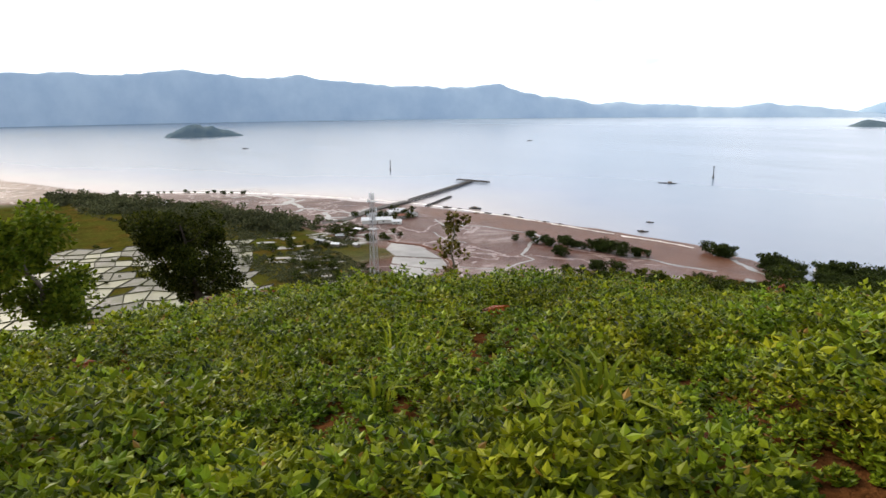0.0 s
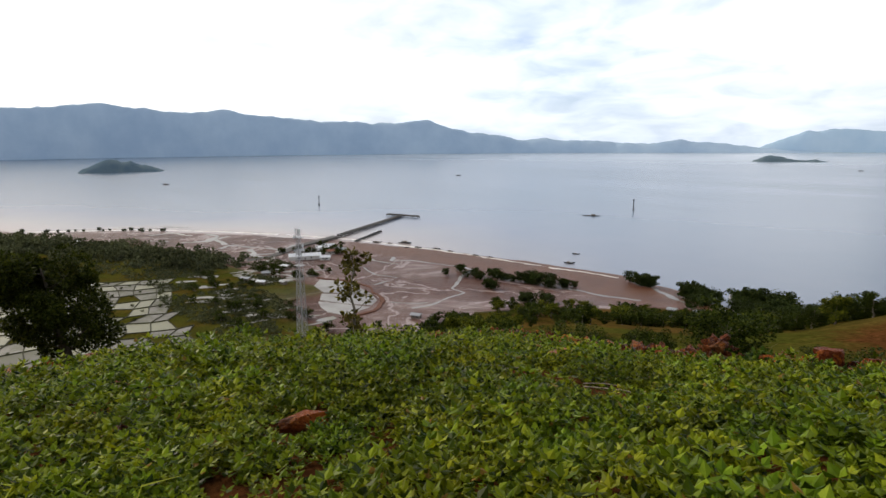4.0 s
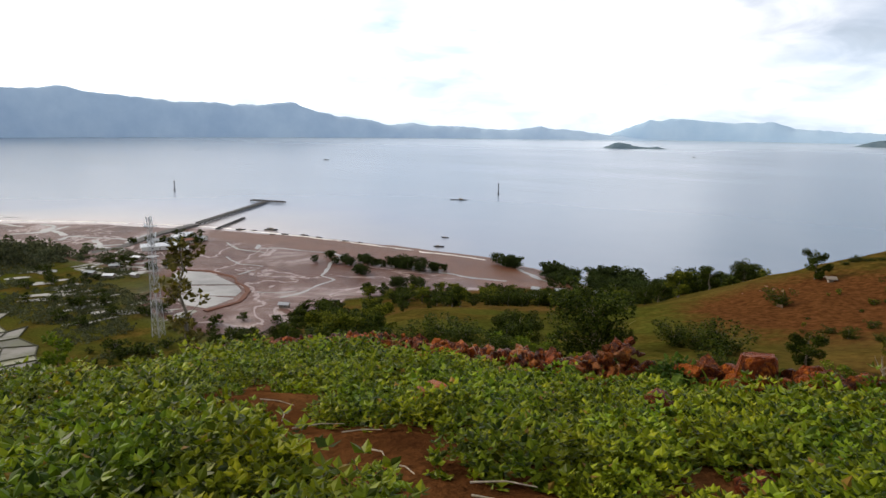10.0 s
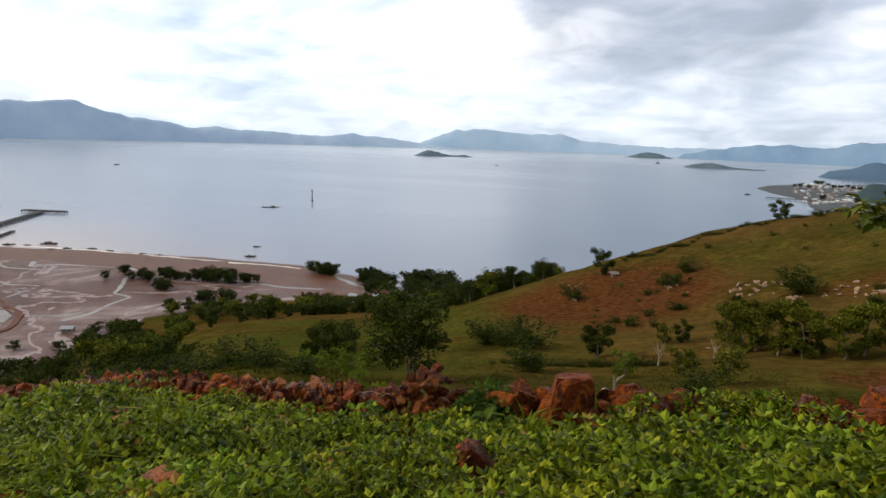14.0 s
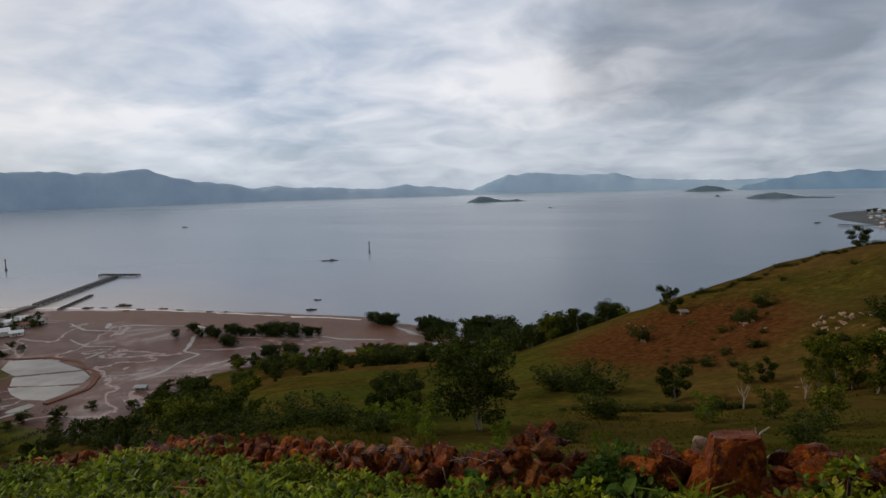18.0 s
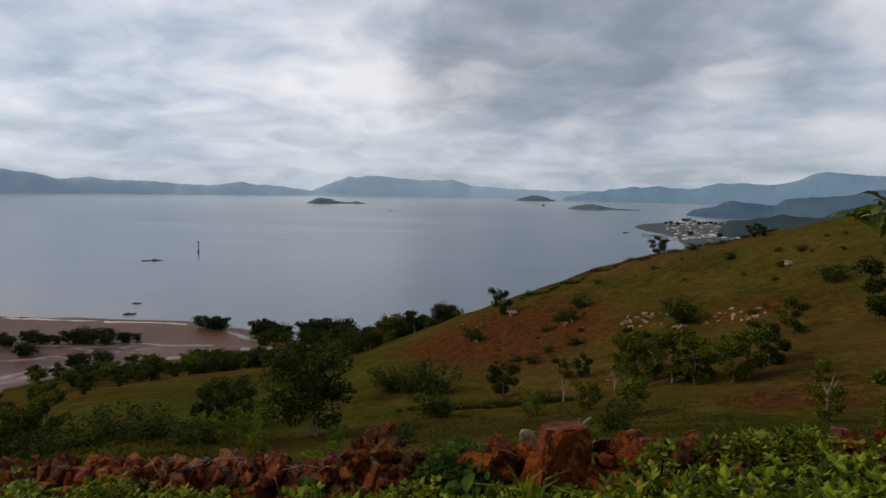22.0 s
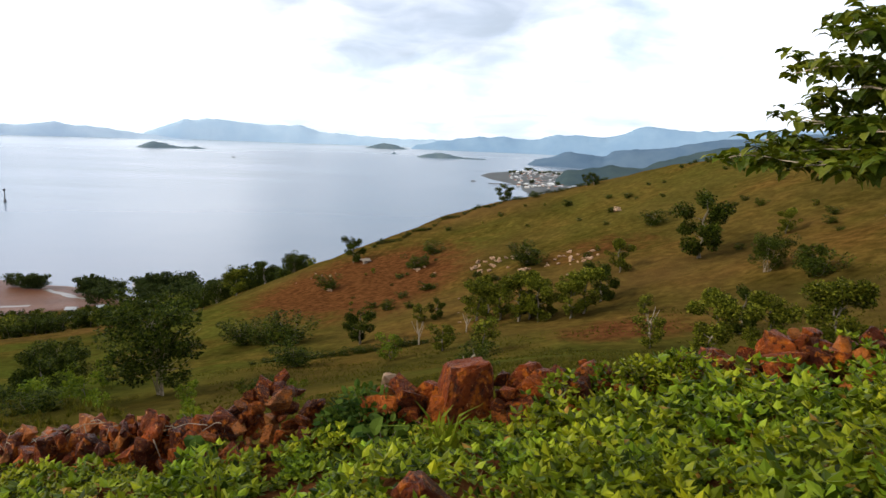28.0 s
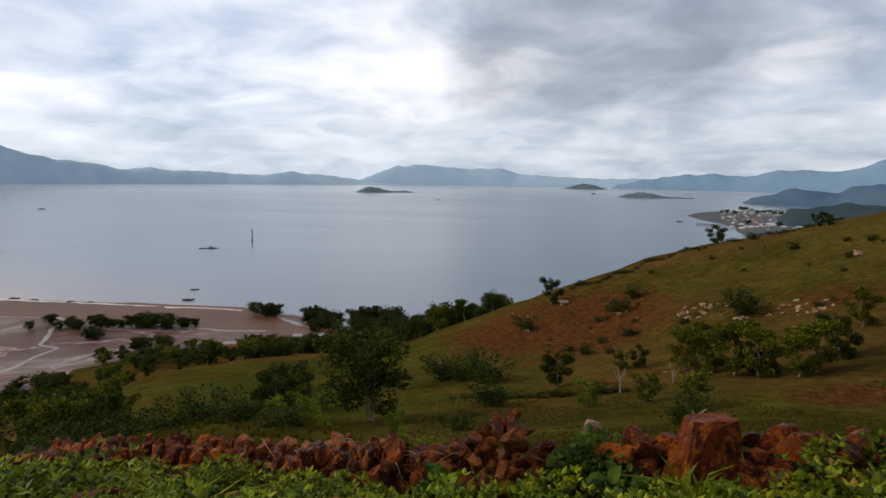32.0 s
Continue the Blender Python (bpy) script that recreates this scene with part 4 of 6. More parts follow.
for i in range(230):  # the woods between the valley mouth and the flats
    a, r = rng.uniform(-48, -12), rng.uniform(165, 335)
    x, y = at_view(a, r)
    z = on_ground(x, y)
    if z < 1.6 or (a < -27 and r < 238) or (a > -20 and r < 172):
        continue
    grow(int(rng.choice([0, 1, 1, 2])), x, y, rng.uniform(4.5, 8.5), "dark green tree in the coastal woodland", "coastal woodland", 1.3)
for i in range(70):  # the woods on the near slope above the paddies
    a, r = rng.uniform(-72, -50), rng.uniform(238, 318)
    x, y = at_view(a, r)
    if math.dist((x, y), (-280, 121)) > 9:
        grow(int(rng.choice([0, 1, 3, 3])), x, y, rng.uniform(2.5, 6.5), "dark green tree at the foot of the hill", "foot of the hill", 1.3)
for i in range(75):
    a, r = rng.uniform(-9, 34), rng.uniform(88, 172)
    x, y = at_view(a, r)
    grow(int(rng.choice([3, 4, 3])), x, y, rng.uniform(0.5, 1.3), wide=1.3)
for i in range(46):  # the hedge along the skyline of the hill
    a = -6.5 + i * 0.46
    x, y = at_view(a, 181 + 3 * math.sin(i) - 20 * max(0, (-a) / 7))
    grow(3, x, y, rng.uniform(0.5, 1.15), "low dark hedge bush on the crest of the hill", "hedge on the crest", 1.7)
for i in range(20):  # a low hedge across the valley field
    grow(3, -21 + i * 1.15 + rng.normal(0, 0.2), 67.5 - 0.12 * i + rng.normal(0, 0.3), rng.uniform(0.5, 0.95), "low clipped-looking hedge bush between valley fields", "valley hedge", 1.5)

# dead pale trees in the valley
for x, y, tall in [(-2.3, 64.8, 3.2), (3.0, 70, 2.4), (17.5, 50.5, 2.6)]:
    t = thing("dead_tree", "bare pale dead tree with forked limbs", "tree", "dead trees", at=stand(x, y, random.uniform(0, 360)))
    k = random.Random(int(x * 10))
    limbs = [tube([(0, 0, -0.1), (0.05, 0, tall * 0.3), (0.1, 0.05, tall * 0.55)], [0.10, 0.08, 0.05], 6)]
    for j in range(6):
        a, z0 = j * 1.1, tall * (0.25 + 0.05 * j)
        o = k.uniform(0.4, 0.9)
        limbs.append(tube([(0.05, 0, z0), (o * 0.5 * math.cos(a), o * 0.5 * math.sin(a), z0 + tall * 0.2), (o * math.cos(a), o * math.sin(a), min(tall, z0 + tall * 0.5))], [0.05, 0.035, 0.012], 5))
    v, f = joined(limbs)
    part("trunk", mesh_of("trunk", v, f, True), M_DRYTWIG, t)

# ---- mangroves along the shore ----
MG = [tree_meshes(160 + s, 8.0, 4.2, 0.10, 1700, 0.75, 0.2, 0.05, 8, 44, 0.8, 3) for s in range(3)]


def mangrove(x, y, tall, label="dark green mangrove tree standing in shallow silty water", group="mangroves"):
    w, c = random.choice(MG)
    z = max(on_ground(x, y), 0.2)
    t = tree("mangrove_tree", label, group, w, c, M_BARK, M_MANGROVE, pose(x, y, z - 0.2, 0, 0, random.uniform(0, 360)))
    k = tall / 8
    t.scale = (k * 1.1, k * 1.1, k)


for x, y, n, sx, sy, tall in [(-246, 359, 6, 10, 2, 8), (-199, 352, 9, 11, 5, 10), (-152, 358, 24, 26, 12, 11), (-108, 372, 26, 32, 20, 11), (-70, 400, 18, 34, 20, 10), (-150, 325, 16, 40, 14, 8),
                              (-337, 285, 5, 8, 5, 6), (-320, 296, 7, 14, 4, 6), (-292, 304, 10, 16, 5, 8), (-268, 313, 4, 8, 3, 6), (-303, 268, 3, 5, 4, 6), (-247, 259, 6, 12, 7, 6), (-357, 274, 1, 1, 1, 6), (-360, 291, 2, 3, 2, 6)]:
    for i in range(n):
        mangrove(x + rng.uniform(-1, 1) * sx, y + rng.uniform(-1, 1) * sy, tall * rng.uniform(0.7, 1.15))
for i in range(22):  # thin trees along the far beach
    x = rng.uniform(-845, -740)
    mangrove(x, float(np.interp(x, SHORE_X, SHORE_Y)) - rng.uniform(4, 26), rng.uniform(2.5, 4.5), "scattered tree along the far beach", "far beach trees")

# the dark belt of woodland behind the paddies, too far to count
belt_v, belt_f, n0 = [], [], 0
for i in range(560):
    u, v = rng.uniform(-0.45, 1), 0.62 * rng.random()
    near, far_ = np.array([-675, 25]) * (1 - u) + np.array([-470, 150]) * u, np.array([-815, 52]) * (1 - u) + np.array([-560, 172]) * u
    p = near * (1 - v) + far_ * v + rng.normal(0, 11, 2)
    m = 70
    d = unit(rng.normal(size=(m, 3)))
    size = rng.uniform(1.6, 5.2)
    pos = np.array([p[0], p[1], 2 + size * 0.8]) + d * size * [1, 1, 0.75] * rng.uniform(0.5, 1, (m, 1))
    way = unit(d + rng.normal(0, 0.5, d.shape))
    side = unit(np.cross(way, rng.normal(size=d.shape)))
    ln = rng.uniform(1.2, 2.4, m)
    V, F = leaf_cards(pos, way, side, ln, ln * 0.4)
    belt_v.append(V)
    belt_f.append(F + n0)
    n0 += len(V)
tagged(new("woodland_belt", mesh_of("woodland_belt", np.concatenate(belt_v), np.concatenate(belt_f), False, [M_WOODLAND])), "dark dense woodland on the coastal plain", "woodland", kind="stuff")

# ---- grass tufts on the slopes ----
def tuft_mesh(name, xy, blades, tall, wide, mat, seed, spread=0.5):
    """Tufts of arching blades at each of the places."""
    rng = np.random.default_rng(seed)
    n = len(xy)
    z = height(xy[:, 0], xy[:, 1])
    a = rng.uniform(0, 2 * np.pi, (n, blades))
    lean = rng.uniform(0.15, 0.9, (n, blades))
    t = tall * rng.uniform(0.5, 1.2, (n, blades)) * rng.uniform(0.6, 1.3, (n, 1))
    out = np.stack([np.cos(a), np.sin(a), np.zeros_like(a)], -1)
    side = np.stack([-np.sin(a), np.cos(a), np.zeros_like(a)], -1) * wide
    foot = np.concatenate([xy, z[:, None] - 0.02], 1)[:, None] + out * (t * spread * 0.25)[..., None]
    up = np.array([0, 0, 1.0])
    mid = foot + up * (t * 0.62)[..., None] + out * (t * lean * 0.32)[..., None]
    tip = foot + up * (t * (0.98 - 0.45 * lean))[..., None] + out * (t * lean * 0.95)[..., None]
    V = np.stack([foot - side * 0.6, foot + side * 0.6, mid + side, mid - side, tip + side * 0.1, tip - side * 0.1], 2).reshape(-1, 3)
    k = np.arange(n * blades)[:, None] * 6
    F = np.concatenate([k + [0, 1, 2, 3], k + [3, 2, 4, 5]], 0)
    return mesh_of(name, V, F, False, [mat])


gr = np.random.default_rng(77)
a, r = np.radians(gr.uniform(-50, 36, 12000)), np.sqrt(gr.uniform(14 ** 2, 70 ** 2, 12000))
pts = np.stack([r * np.sin(a), r * np.cos(a)], -1)
pts = pts[vnoise(pts[:, 0] / 7, pts[:, 1] / 7, 91, 3) > -0.05]
tagged(new("slope_grass", tuft_mesh("slope_grass", pts, 7, 0.15, 0.028, M_GRASS, 78)), "rough green grass tufts on the valley slopes", "grass", kind="stuff")

a, r = np.radians(gr.uniform(-66, 42, 9500)), np.sqrt(gr.uniform(4.6 ** 2, 30 ** 2, 9500))
pts = np.stack([r * np.sin(a), r * np.cos(a)], -1)
BEYOND = pts[(pts[:, 1] > np.where(pts[:, 0] > -14, np.interp(pts[:, 0], [-14, -5, 0.2, 1.7, 3.4, 7.5], [6.4, 7.2, 6.4, 6.2, 6.2, 5.6]), 6.9)) & (vnoise(pts[:, 0] / 3, pts[:, 1] / 3, 92, 3) > -0.5)]
tagged(new("slope_grass", tuft_mesh("slope_grass", BEYOND, 9, 0.17, 0.012, M_GRASS, 79)), "rough long grass on the slope below the wall", "grass", kind="stuff")

# ---- the field: low broad-leaved crop ----
WALL_LINE = [(7.5, 4.7), (4.6, 5.25), (3.3, 5.38), (2.7, 5.36), (1.9, 5.32), (1.1, 5.32), (0.2, 5.42), (-1.45, 5.5), (-2.5, 5.7), (-3.9, 6.2), (-5.2, 6.4), (-8.0, 6.4), (-11.0, 6.1), (-14.0, 5.6)]
STRIP = [(-4.8, 1.3), (-3.35, 0.86), (-2.4, 0.66), (-1.3, 0.36), (-0.24, 0.06), (0.38, -0.06), (0.9, 0.05)]
PATH_XY = np.array([(5.6, -6.8), (4.2, -5.2), (3.1, -3.7), (1.9, -2.3), (1.45, -1.0), (0.5, 0.0), (-0.3, 0.2)])


FIELD_STONES = [(-1.58, 1.72, 0.52, 1.05), (-4.15, 3.5, 0.55, 0.9), (-5.4, 4.5, 0.5, 0.9), (-0.05, 3.15, 0.46, 1.0), (0.53, 2.3, 0.28, 0.6), (1.06, 2.28, 0.26, 0.6), (-1.1, 3.0, 0.34, 0.7), (-1.06, 2.08, 0.16, 0.7),
                (2.28, 1.73, 0.16, 0.7), (0.33, 3.16, 0.2, 0.6), (-5.5, -1.45, 0.38, 0.9), (-5.0, -1.02, 0.40, 0.9), (-5.3, -1.3, 0.24, 0.8), (-6.76, 2.17, 0.42, 0.9), (-0.39, -2.46, 0.36, 0.8), (-4.2, -3.1, 0.34, 0.7),
                (1.3, -0.73, 0.2, 0.8), (-1.6, -3.5, 0.22, 0.7), (-0.5, -0.82, 0.2, 0.6), (-1.9, -6.95, 0.42, 0.8), (3.79, -4.32, 0.24, 0.8), (3.48, -4.92, 0.12, 0.7), (1.26, 1.0, 0.24, 0.8),
                (-12.5, 1.6, 0.9, 1.2), (-13.5, -2.5, 1.1, 1.1), (-11.8, -2.3, 1.0, 1.2), (-11.2, -3.3, 0.9, 1.1), (-10.2, -4.2, 0.9, 1.1), (-9.0, 3.7, 0.45, 0.8)]


def wall_y(x):
    return np.interp(x, [p[0] for p in WALL_LINE][::-1], [p[1] for p in WALL_LINE][::-1])


def line_distance(x, y, line):
    """Distance of points from a broken line."""
    best = np.full(np.shape(x), 1e9)
    for (x0, y0), (x1, y1) in zip(line[:-1], line[1:]):
        dx, dy = x1 - x0, y1 - y0
        t = np.clip(((x - x0) * dx + (y - y0) * dy) / (dx * dx + dy * dy), 0, 1)
        best = np.minimum(best, np.hypot(x - x0 - t * dx, y - y0 - t * dy))
    return best


def crop_spots(rng, d0, d1, density):
    n = int(43 * 26 * density)
    x, y = rng.uniform(-28, 15, n), rng.uniform(-18, 8, n)
    d = line_distance(x, y, [tuple(p) for p in PATH_XY])
    ok = (d >= d0) & (d < d1) & (y < wall_y(x) - 0.22 - 0.34 * (x < -0.9)) & ((y > -0.35 * x - 13.5) | (x > 0)) & ((x < 10) | (rng.random(n) < 0.4))
    ok &= (y > -6.9 + (5.6 - x) * -0.5) | (x < 3) | (rng.random(n) < 0.22)
    worn = vnoise(x / 1.3, y / 1.3, 71, 3)
    ok &= (worn < 1.05) & ((line_distance(x, y, STRIP) > 0.36 + 0.24 * worn) | (rng.random(n) < 0.2))
    for sx, sy, size, tall in FIELD_STONES:
        ok &= np.hypot(x - sx, y - sy) > 0.12 + 0.42 * size
    return x[ok], y[ok]


def crop_mesh(name, seed, d0, d1, density, leaves, leaf, tall):
    rng = np.random.default_rng(seed)
    x, y = crop_spots(rng, d0, d1, density)
    n = len(x)
    vigour = np.clip(1 + 0.62 * vnoise(x / 0.8, y / 0.8, 73, 3), 0.35, 1.8)
    size = rng.uniform(0.4, 1.55, n) * vigour * (0.55 + 0.45 * step(wall_y(x) - y, 0.25, 1.5) + 0.75 * step(x, 0.3, 1.2) * (1 - step(wall_y(x) - y, 0.5, 1.6)))
    size = size * (0.6 + 0.4 * step(line_distance(x, y, STRIP), 0.35, 0.9))
    foot = np.stack([x, y, height(x, y)], -1)
    d = unit(rng.normal(size=(n, leaves // 4, 3)) * [1, 1, 0.45] + [0, 0, 0.45])
    d[..., 2] = np.abs(d[..., 2])
    rr = rng.uniform(0.3, 1.0, (n, leaves // 4, 1)) ** 0.5
    tip = foot[:, None] + d * rr * (tall * size)[:, None, None] * [0.95, 0.95, 1.0]
    # four leaflets at the end of each stalk
    spin = rng.uniform(0, 2 * np.pi, (n, leaves // 4))
    V_all, F_all, n0 = [], [], 0
    for q in range(4):
        a = spin + q * np.pi / 2 + rng.normal(0, 0.25, spin.shape)
        way = unit(np.stack([np.cos(a), np.sin(a), rng.uniform(-0.25, 0.55, a.shape)], -1) + d * 0.45).reshape(-1, 3)
        side = unit(np.cross(way, rng.normal(size=way.shape) * 0.3 + [0, 0, 1]))
        ln = (leaf * rng.uniform(0.65, 1.25, (n, leaves // 4)) * (size ** 0.4)[:, None]).ravel()
        V, F = leaf_kites(tip.reshape(-1, 3), way, side, ln, ln * 0.34)
        V_all.append(V)
        F_all.append(F + n0)
        n0 += len(V)
    return mesh_of(name, np.concatenate(V_all), np.concatenate(F_all), False, [M_CROP])


for seed, (d0, d1, density, leaves, leaf, tall) in enumerate([(0.0, 3.0, 19, 320, 0.048, 0.24), (3.0, 7.0, 15, 190, 0.060, 0.25), (7.0, 12.0, 11, 84, 0.088, 0.27), (12.0, 30, 9, 44, 0.125, 0.28)]):
    tagged(new("crop_plants", crop_mesh("crop_plants", 201 + seed, d0, d1, density, leaves, leaf, tall)), "low bright green broad-leaved crop covering the field", "crop", kind="stuff")
wr = np.random.default_rng(83)
x, y = crop_spots(wr, 0.8, 14, 0.4)
tagged(new("weed_grass", tuft_mesh("weed_grass", np.stack([x, y], -1), 12, 0.32, 0.010, M_WEED, 84, 0.4)), "taller yellow-green grass weeds standing among the crop", "grass", kind="stuff")
for x, y, tall in [(0.05, 4.4, 0.45), (-2.9, 2.0, 0.45), (1.6, 2.9, 0.26), (2.0, 2.5, 0.26), (-3.2, 3.3, 0.5), (0.55, 2.75, 0.34), (3.4, -4.6, 0.42), (1.15, 1.9, 0.3)]:
    pts = np.array([(x, y)]) + wr.normal(0, 0.05, (5, 2))
    tagged(new("grass_clump", tuft_mesh("grass_clump", pts, 12, tall, 0.014, M_WEED, int(abs(x) * 100))), "tall arching clump of broad grass blades", "grass clump", "grass clumps")

# ---- the dry stone wall along the field's edge ----
def rock_mesh(seed, mat=None, flat=0.8):
    """An angular broken stone about one metre across: the hull of scattered points, its edges chipped."""
    rng = np.random.default_rng(seed)
    bm = bmesh.new()
    d = unit(rng.normal(size=(15, 3)))
    d = np.sign(d) * np.abs(d) ** 0.6  # blocky rather than round
    for p in d * rng.uniform(0.40, 0.56, (15, 1)) * [1, rng.uniform(0.6, 0.95), rng.uniform(0.5, flat)]:
        bm.verts.new(p)
    out = bmesh.ops.convex_hull(bm, input=bm.verts)
    bmesh.ops.delete(bm, geom=[v for v in out["geom_interior"] if isinstance(v, bmesh.types.BMVert)], context="VERTS")
    bmesh.ops.triangulate(bm, faces=bm.faces[:])
    bmesh.ops.subdivide_edges(bm, edges=bm.edges[:], cuts=2, use_grid_fill=True)
    for v in bm.verts:
        v.co *= 1 + 0.032 * rng.normal()
    bmesh.ops.triangulate(bm, faces=bm.faces[:])
    me = bpy.data.meshes.new("stone")
    bm.to_mesh(me)
    bm.free()
    me.materials.append(mat or M_ROCK)
    return me


ROCKS = [rock_mesh(300 + i) for i in range(16)]
PALE = [rock_mesh(340 + i, M_PALEROCK) for i in range(4)]


def set_stone(ob, size, x, y, z, tip=0.5):
    ob.matrix_basis = Matrix.LocRotScale((x, y, z), Euler((random.gauss(0, tip), random.gauss(0, tip), random.uniform(0, 6.28))), [size * random.uniform(0.8, 1.25) for _ in range(3)])
    return ob


def boulder(x, y, size, tall=1.0, label="rust-red boulder half hidden among the crop", name="boulder", mats=None, tip=0.3, lift=0.18):
    ob = new(name, random.choice(mats or ROCKS))
    set_stone(ob, size, x, y, on_ground(x, y) + size * lift * tall, tip)
    ob.scale.z *= tall
    return tagged(ob, label, "rock", "field stones")


random.seed(8)
TOP_X = [-14, -9, -7, -5.3, -4.6, -4.1, -3.6, -2.8, -2.3, -1.9, -1.5, -1.25, -1.05, -0.9, -0.5, -0.1, 0.45, 0.64, 1.4, 1.74, 2.1, 2.6, 2.82, 3.2, 3.5]
TOP_H = [0.42, 0.36, 0.42, 0.46, 0.42, 0.42, 0.50, 0.54, 0.48, 0.60, 0.82, 0.64, 0.38, 0.26, 0.54, 0.54, 0.45, 0.62, 0.58, 0.44, 0.46, 0.44, 0.52, 0.53, 0.48]
wall = thing("stone_wall", "loose dry-stone wall of rust-red broken rocks", "wall", kind="structure")
rest_v, rest_f, n0 = [], [], 0
made = 0
for i in range(len(WALL_LINE) - 1):
    (x0, y0), (x1, y1) = WALL_LINE[i], WALL_LINE[i + 1]
    ln = math.dist(WALL_LINE[i], WALL_LINE[i + 1])
    dx, dy = (x1 - x0) / ln, (y1 - y0) / ln
    s = 0.0
    while s < ln:
        x, y = x0 + dx * s, y0 + dy * s
        top = float(np.interp(x, TOP_X, TOP_H)) + 0.05 * float(vnoise(x / 0.35, y / 0.35, 95, 2))
        z = 0.0
        while z < top - 0.06:
            size = random.choice((0.12, 0.16, 0.20, 0.25, 0.32) if x < 2.3 else (0.18, 0.26, 0.34)) * random.uniform(0.85, 1.25) * (1 - 0.2 * z)
            wide = (0.56 if x < -0.9 else 0.40) * (1 - z / (top + 0.25)) + 0.03
            for off in (-wide * random.uniform(0.6, 1.1), random.uniform(-0.3, 0.3) * wide):
                px, py = x + dy * off + random.gauss(0, 0.05), y - dx * off + random.gauss(0, 0.05)
                spot = (size, px, py, on_ground(x, y) + min(z + size * 0.22, top - size * random.uniform(0.3, 0.5)))
                if -3.6 < x < 3.3 and made < 300 and not 0.0 < x < 0.42:
                    ob = new("stone", random.choice(ROCKS))
                    ob.parent = wall
                    set_stone(ob, *spot, 0.6)
                    made += 1
                elif not 0.0 < x < 0.42:
                    me = random.choice(ROCKS)
                    m = Matrix.LocRotScale(spot[1:], Euler([random.uniform(0, 6.28) for _ in range(3)]), [size * random.uniform(0.8, 1.25) for _ in range(3)])
                    vs = np.array([m @ v.co for v in me.vertices])
                    rest_v.append(vs)
                    rest_f.append(np.array([p.vertices[:] for p in me.polygons]) + n0)
                    n0 += len(vs)
            z += size * 0.5
        s += random.uniform(0.13, 0.24)
me = mesh_of("stones", np.concatenate(rest_v), np.zeros((0, 4)), False, [M_ROCK_JOINED], np.concatenate(rest_f))
tagged(part("stones", me, None, wall, "further rust-red stones of the same wall"), kind="stuff")

def block_mesh(seed):
    """A big squarish boulder: a rough block with its corners knocked off."""
    rng = np.random.default_rng(seed)
    bm = bmesh.new()
    for sx in (-1, 1):
        for sy in (-1, 1):
            for sz in (-1, 1):
                for k in range(3):
                    p = np.array([sx, sy, sz]) * 0.5
                    p[k] *= rng.uniform(0.55, 0.8)
                    bm.verts.new(p * [1 - 0.26 * (sz > 0), 1 - 0.26 * (sz > 0), 1] + rng.normal(0, 0.03, 3))
    bmesh.ops.convex_hull(bm, input=bm.verts)
    bmesh.ops.triangulate(bm, faces=bm.faces[:])
    bmesh.ops.subdivide_edges(bm, edges=bm.edges[:], cuts=3, use_grid_fill=True)
    for v in bm.verts:
        v.co *= 1 + 0.022 * rng.normal()
    bmesh.ops.triangulate(bm, faces=bm.faces[:])
    me = bpy.data.meshes.new("stone")
    bm.to_mesh(me)
    bm.free()
    me.materials.append(M_ROCK)
    return me


ob = tagged(new("boulder", block_mesh(77)), "large upright rust-red boulder set in the wall", "rock", "field stones")
ob.matrix_basis = Matrix.LocRotScale((0.22, 5.36, on_ground(0.21, 5.3) + 0.33), Euler((0.06, 0.05, 0.35)), (0.48, 0.42, 0.66))
boulder(0.55, 5.2, 0.26, 1.0, "rust-red stone leaning on the wall's boulder", tip=0.4)
ob = tagged(new("pale_stone", PALE[1]), "pale grey rock standing on the slope below the wall", "rock", "field stones")
ob.matrix_basis = Matrix.LocRotScale((-2.26, 26.93, 89.06), Euler((0.1, 0.0, 0.4)), (0.95, 0.9, 1.13))
for x, y, size, tall in FIELD_STONES:
    boulder(x, y, size, tall, lift=0.2)

# ---- shrubs, creeper and dry twigs on the wall ----
def leafy_mound(name, label, spots, leaves, leaf, mat, seed, category="bush", broad=False):
    """A mound of leaves round each (x, y, height above ground, radius)."""
    rng = np.random.default_rng(seed)
    P, D = [], []
    for x, y, h, r in spots:
        d = unit(rng.normal(size=(leaves, 3)))
        d[:, 2] = np.abs(d[:, 2]) * 0.9 - 0.1
        P.append(np.array([x, y, on_ground(x, y) + h]) + d * r * rng.uniform(0.55, 1.0, (leaves, 1)))
        D.append(d)
    pos, d = np.concatenate(P), np.concatenate(D)
    way = unit(d * [1, 1, 0.4] + rng.normal(0, 0.5, d.shape))
    side = unit(np.cross(way, rng.normal(size=d.shape) * 0.35 + [0, 0, 1]))
    ln = leaf * rng.uniform(0.6, 1.3, len(pos))
    V, F = (broad_leaves if broad else leaf_cards)(pos, way, side, ln, ln * (0.4 if broad else 0.34))
    t = thing(name, label, category)
    part("foliage", mesh_of("foliage", V, F, False, [mat]), None, t)
    for x, y, h, r in spots:
        z = on_ground(x, y)
        for k in range(5):
            a = k * 1.26 + seed
            v, f = tube([(x, y, z - 0.05), (x + 0.3 * r * math.cos(a), y + 0.3 * r * math.sin(a), z + h), (x + 0.7 * r * math.cos(a), y + 0.7 * r * math.sin(a), z + h + 0.5 * r)], [0.008, 0.006, 0.003], 4)
            part("stem", mesh_of("stem", v, f, True), M_BARK, t)
    return t


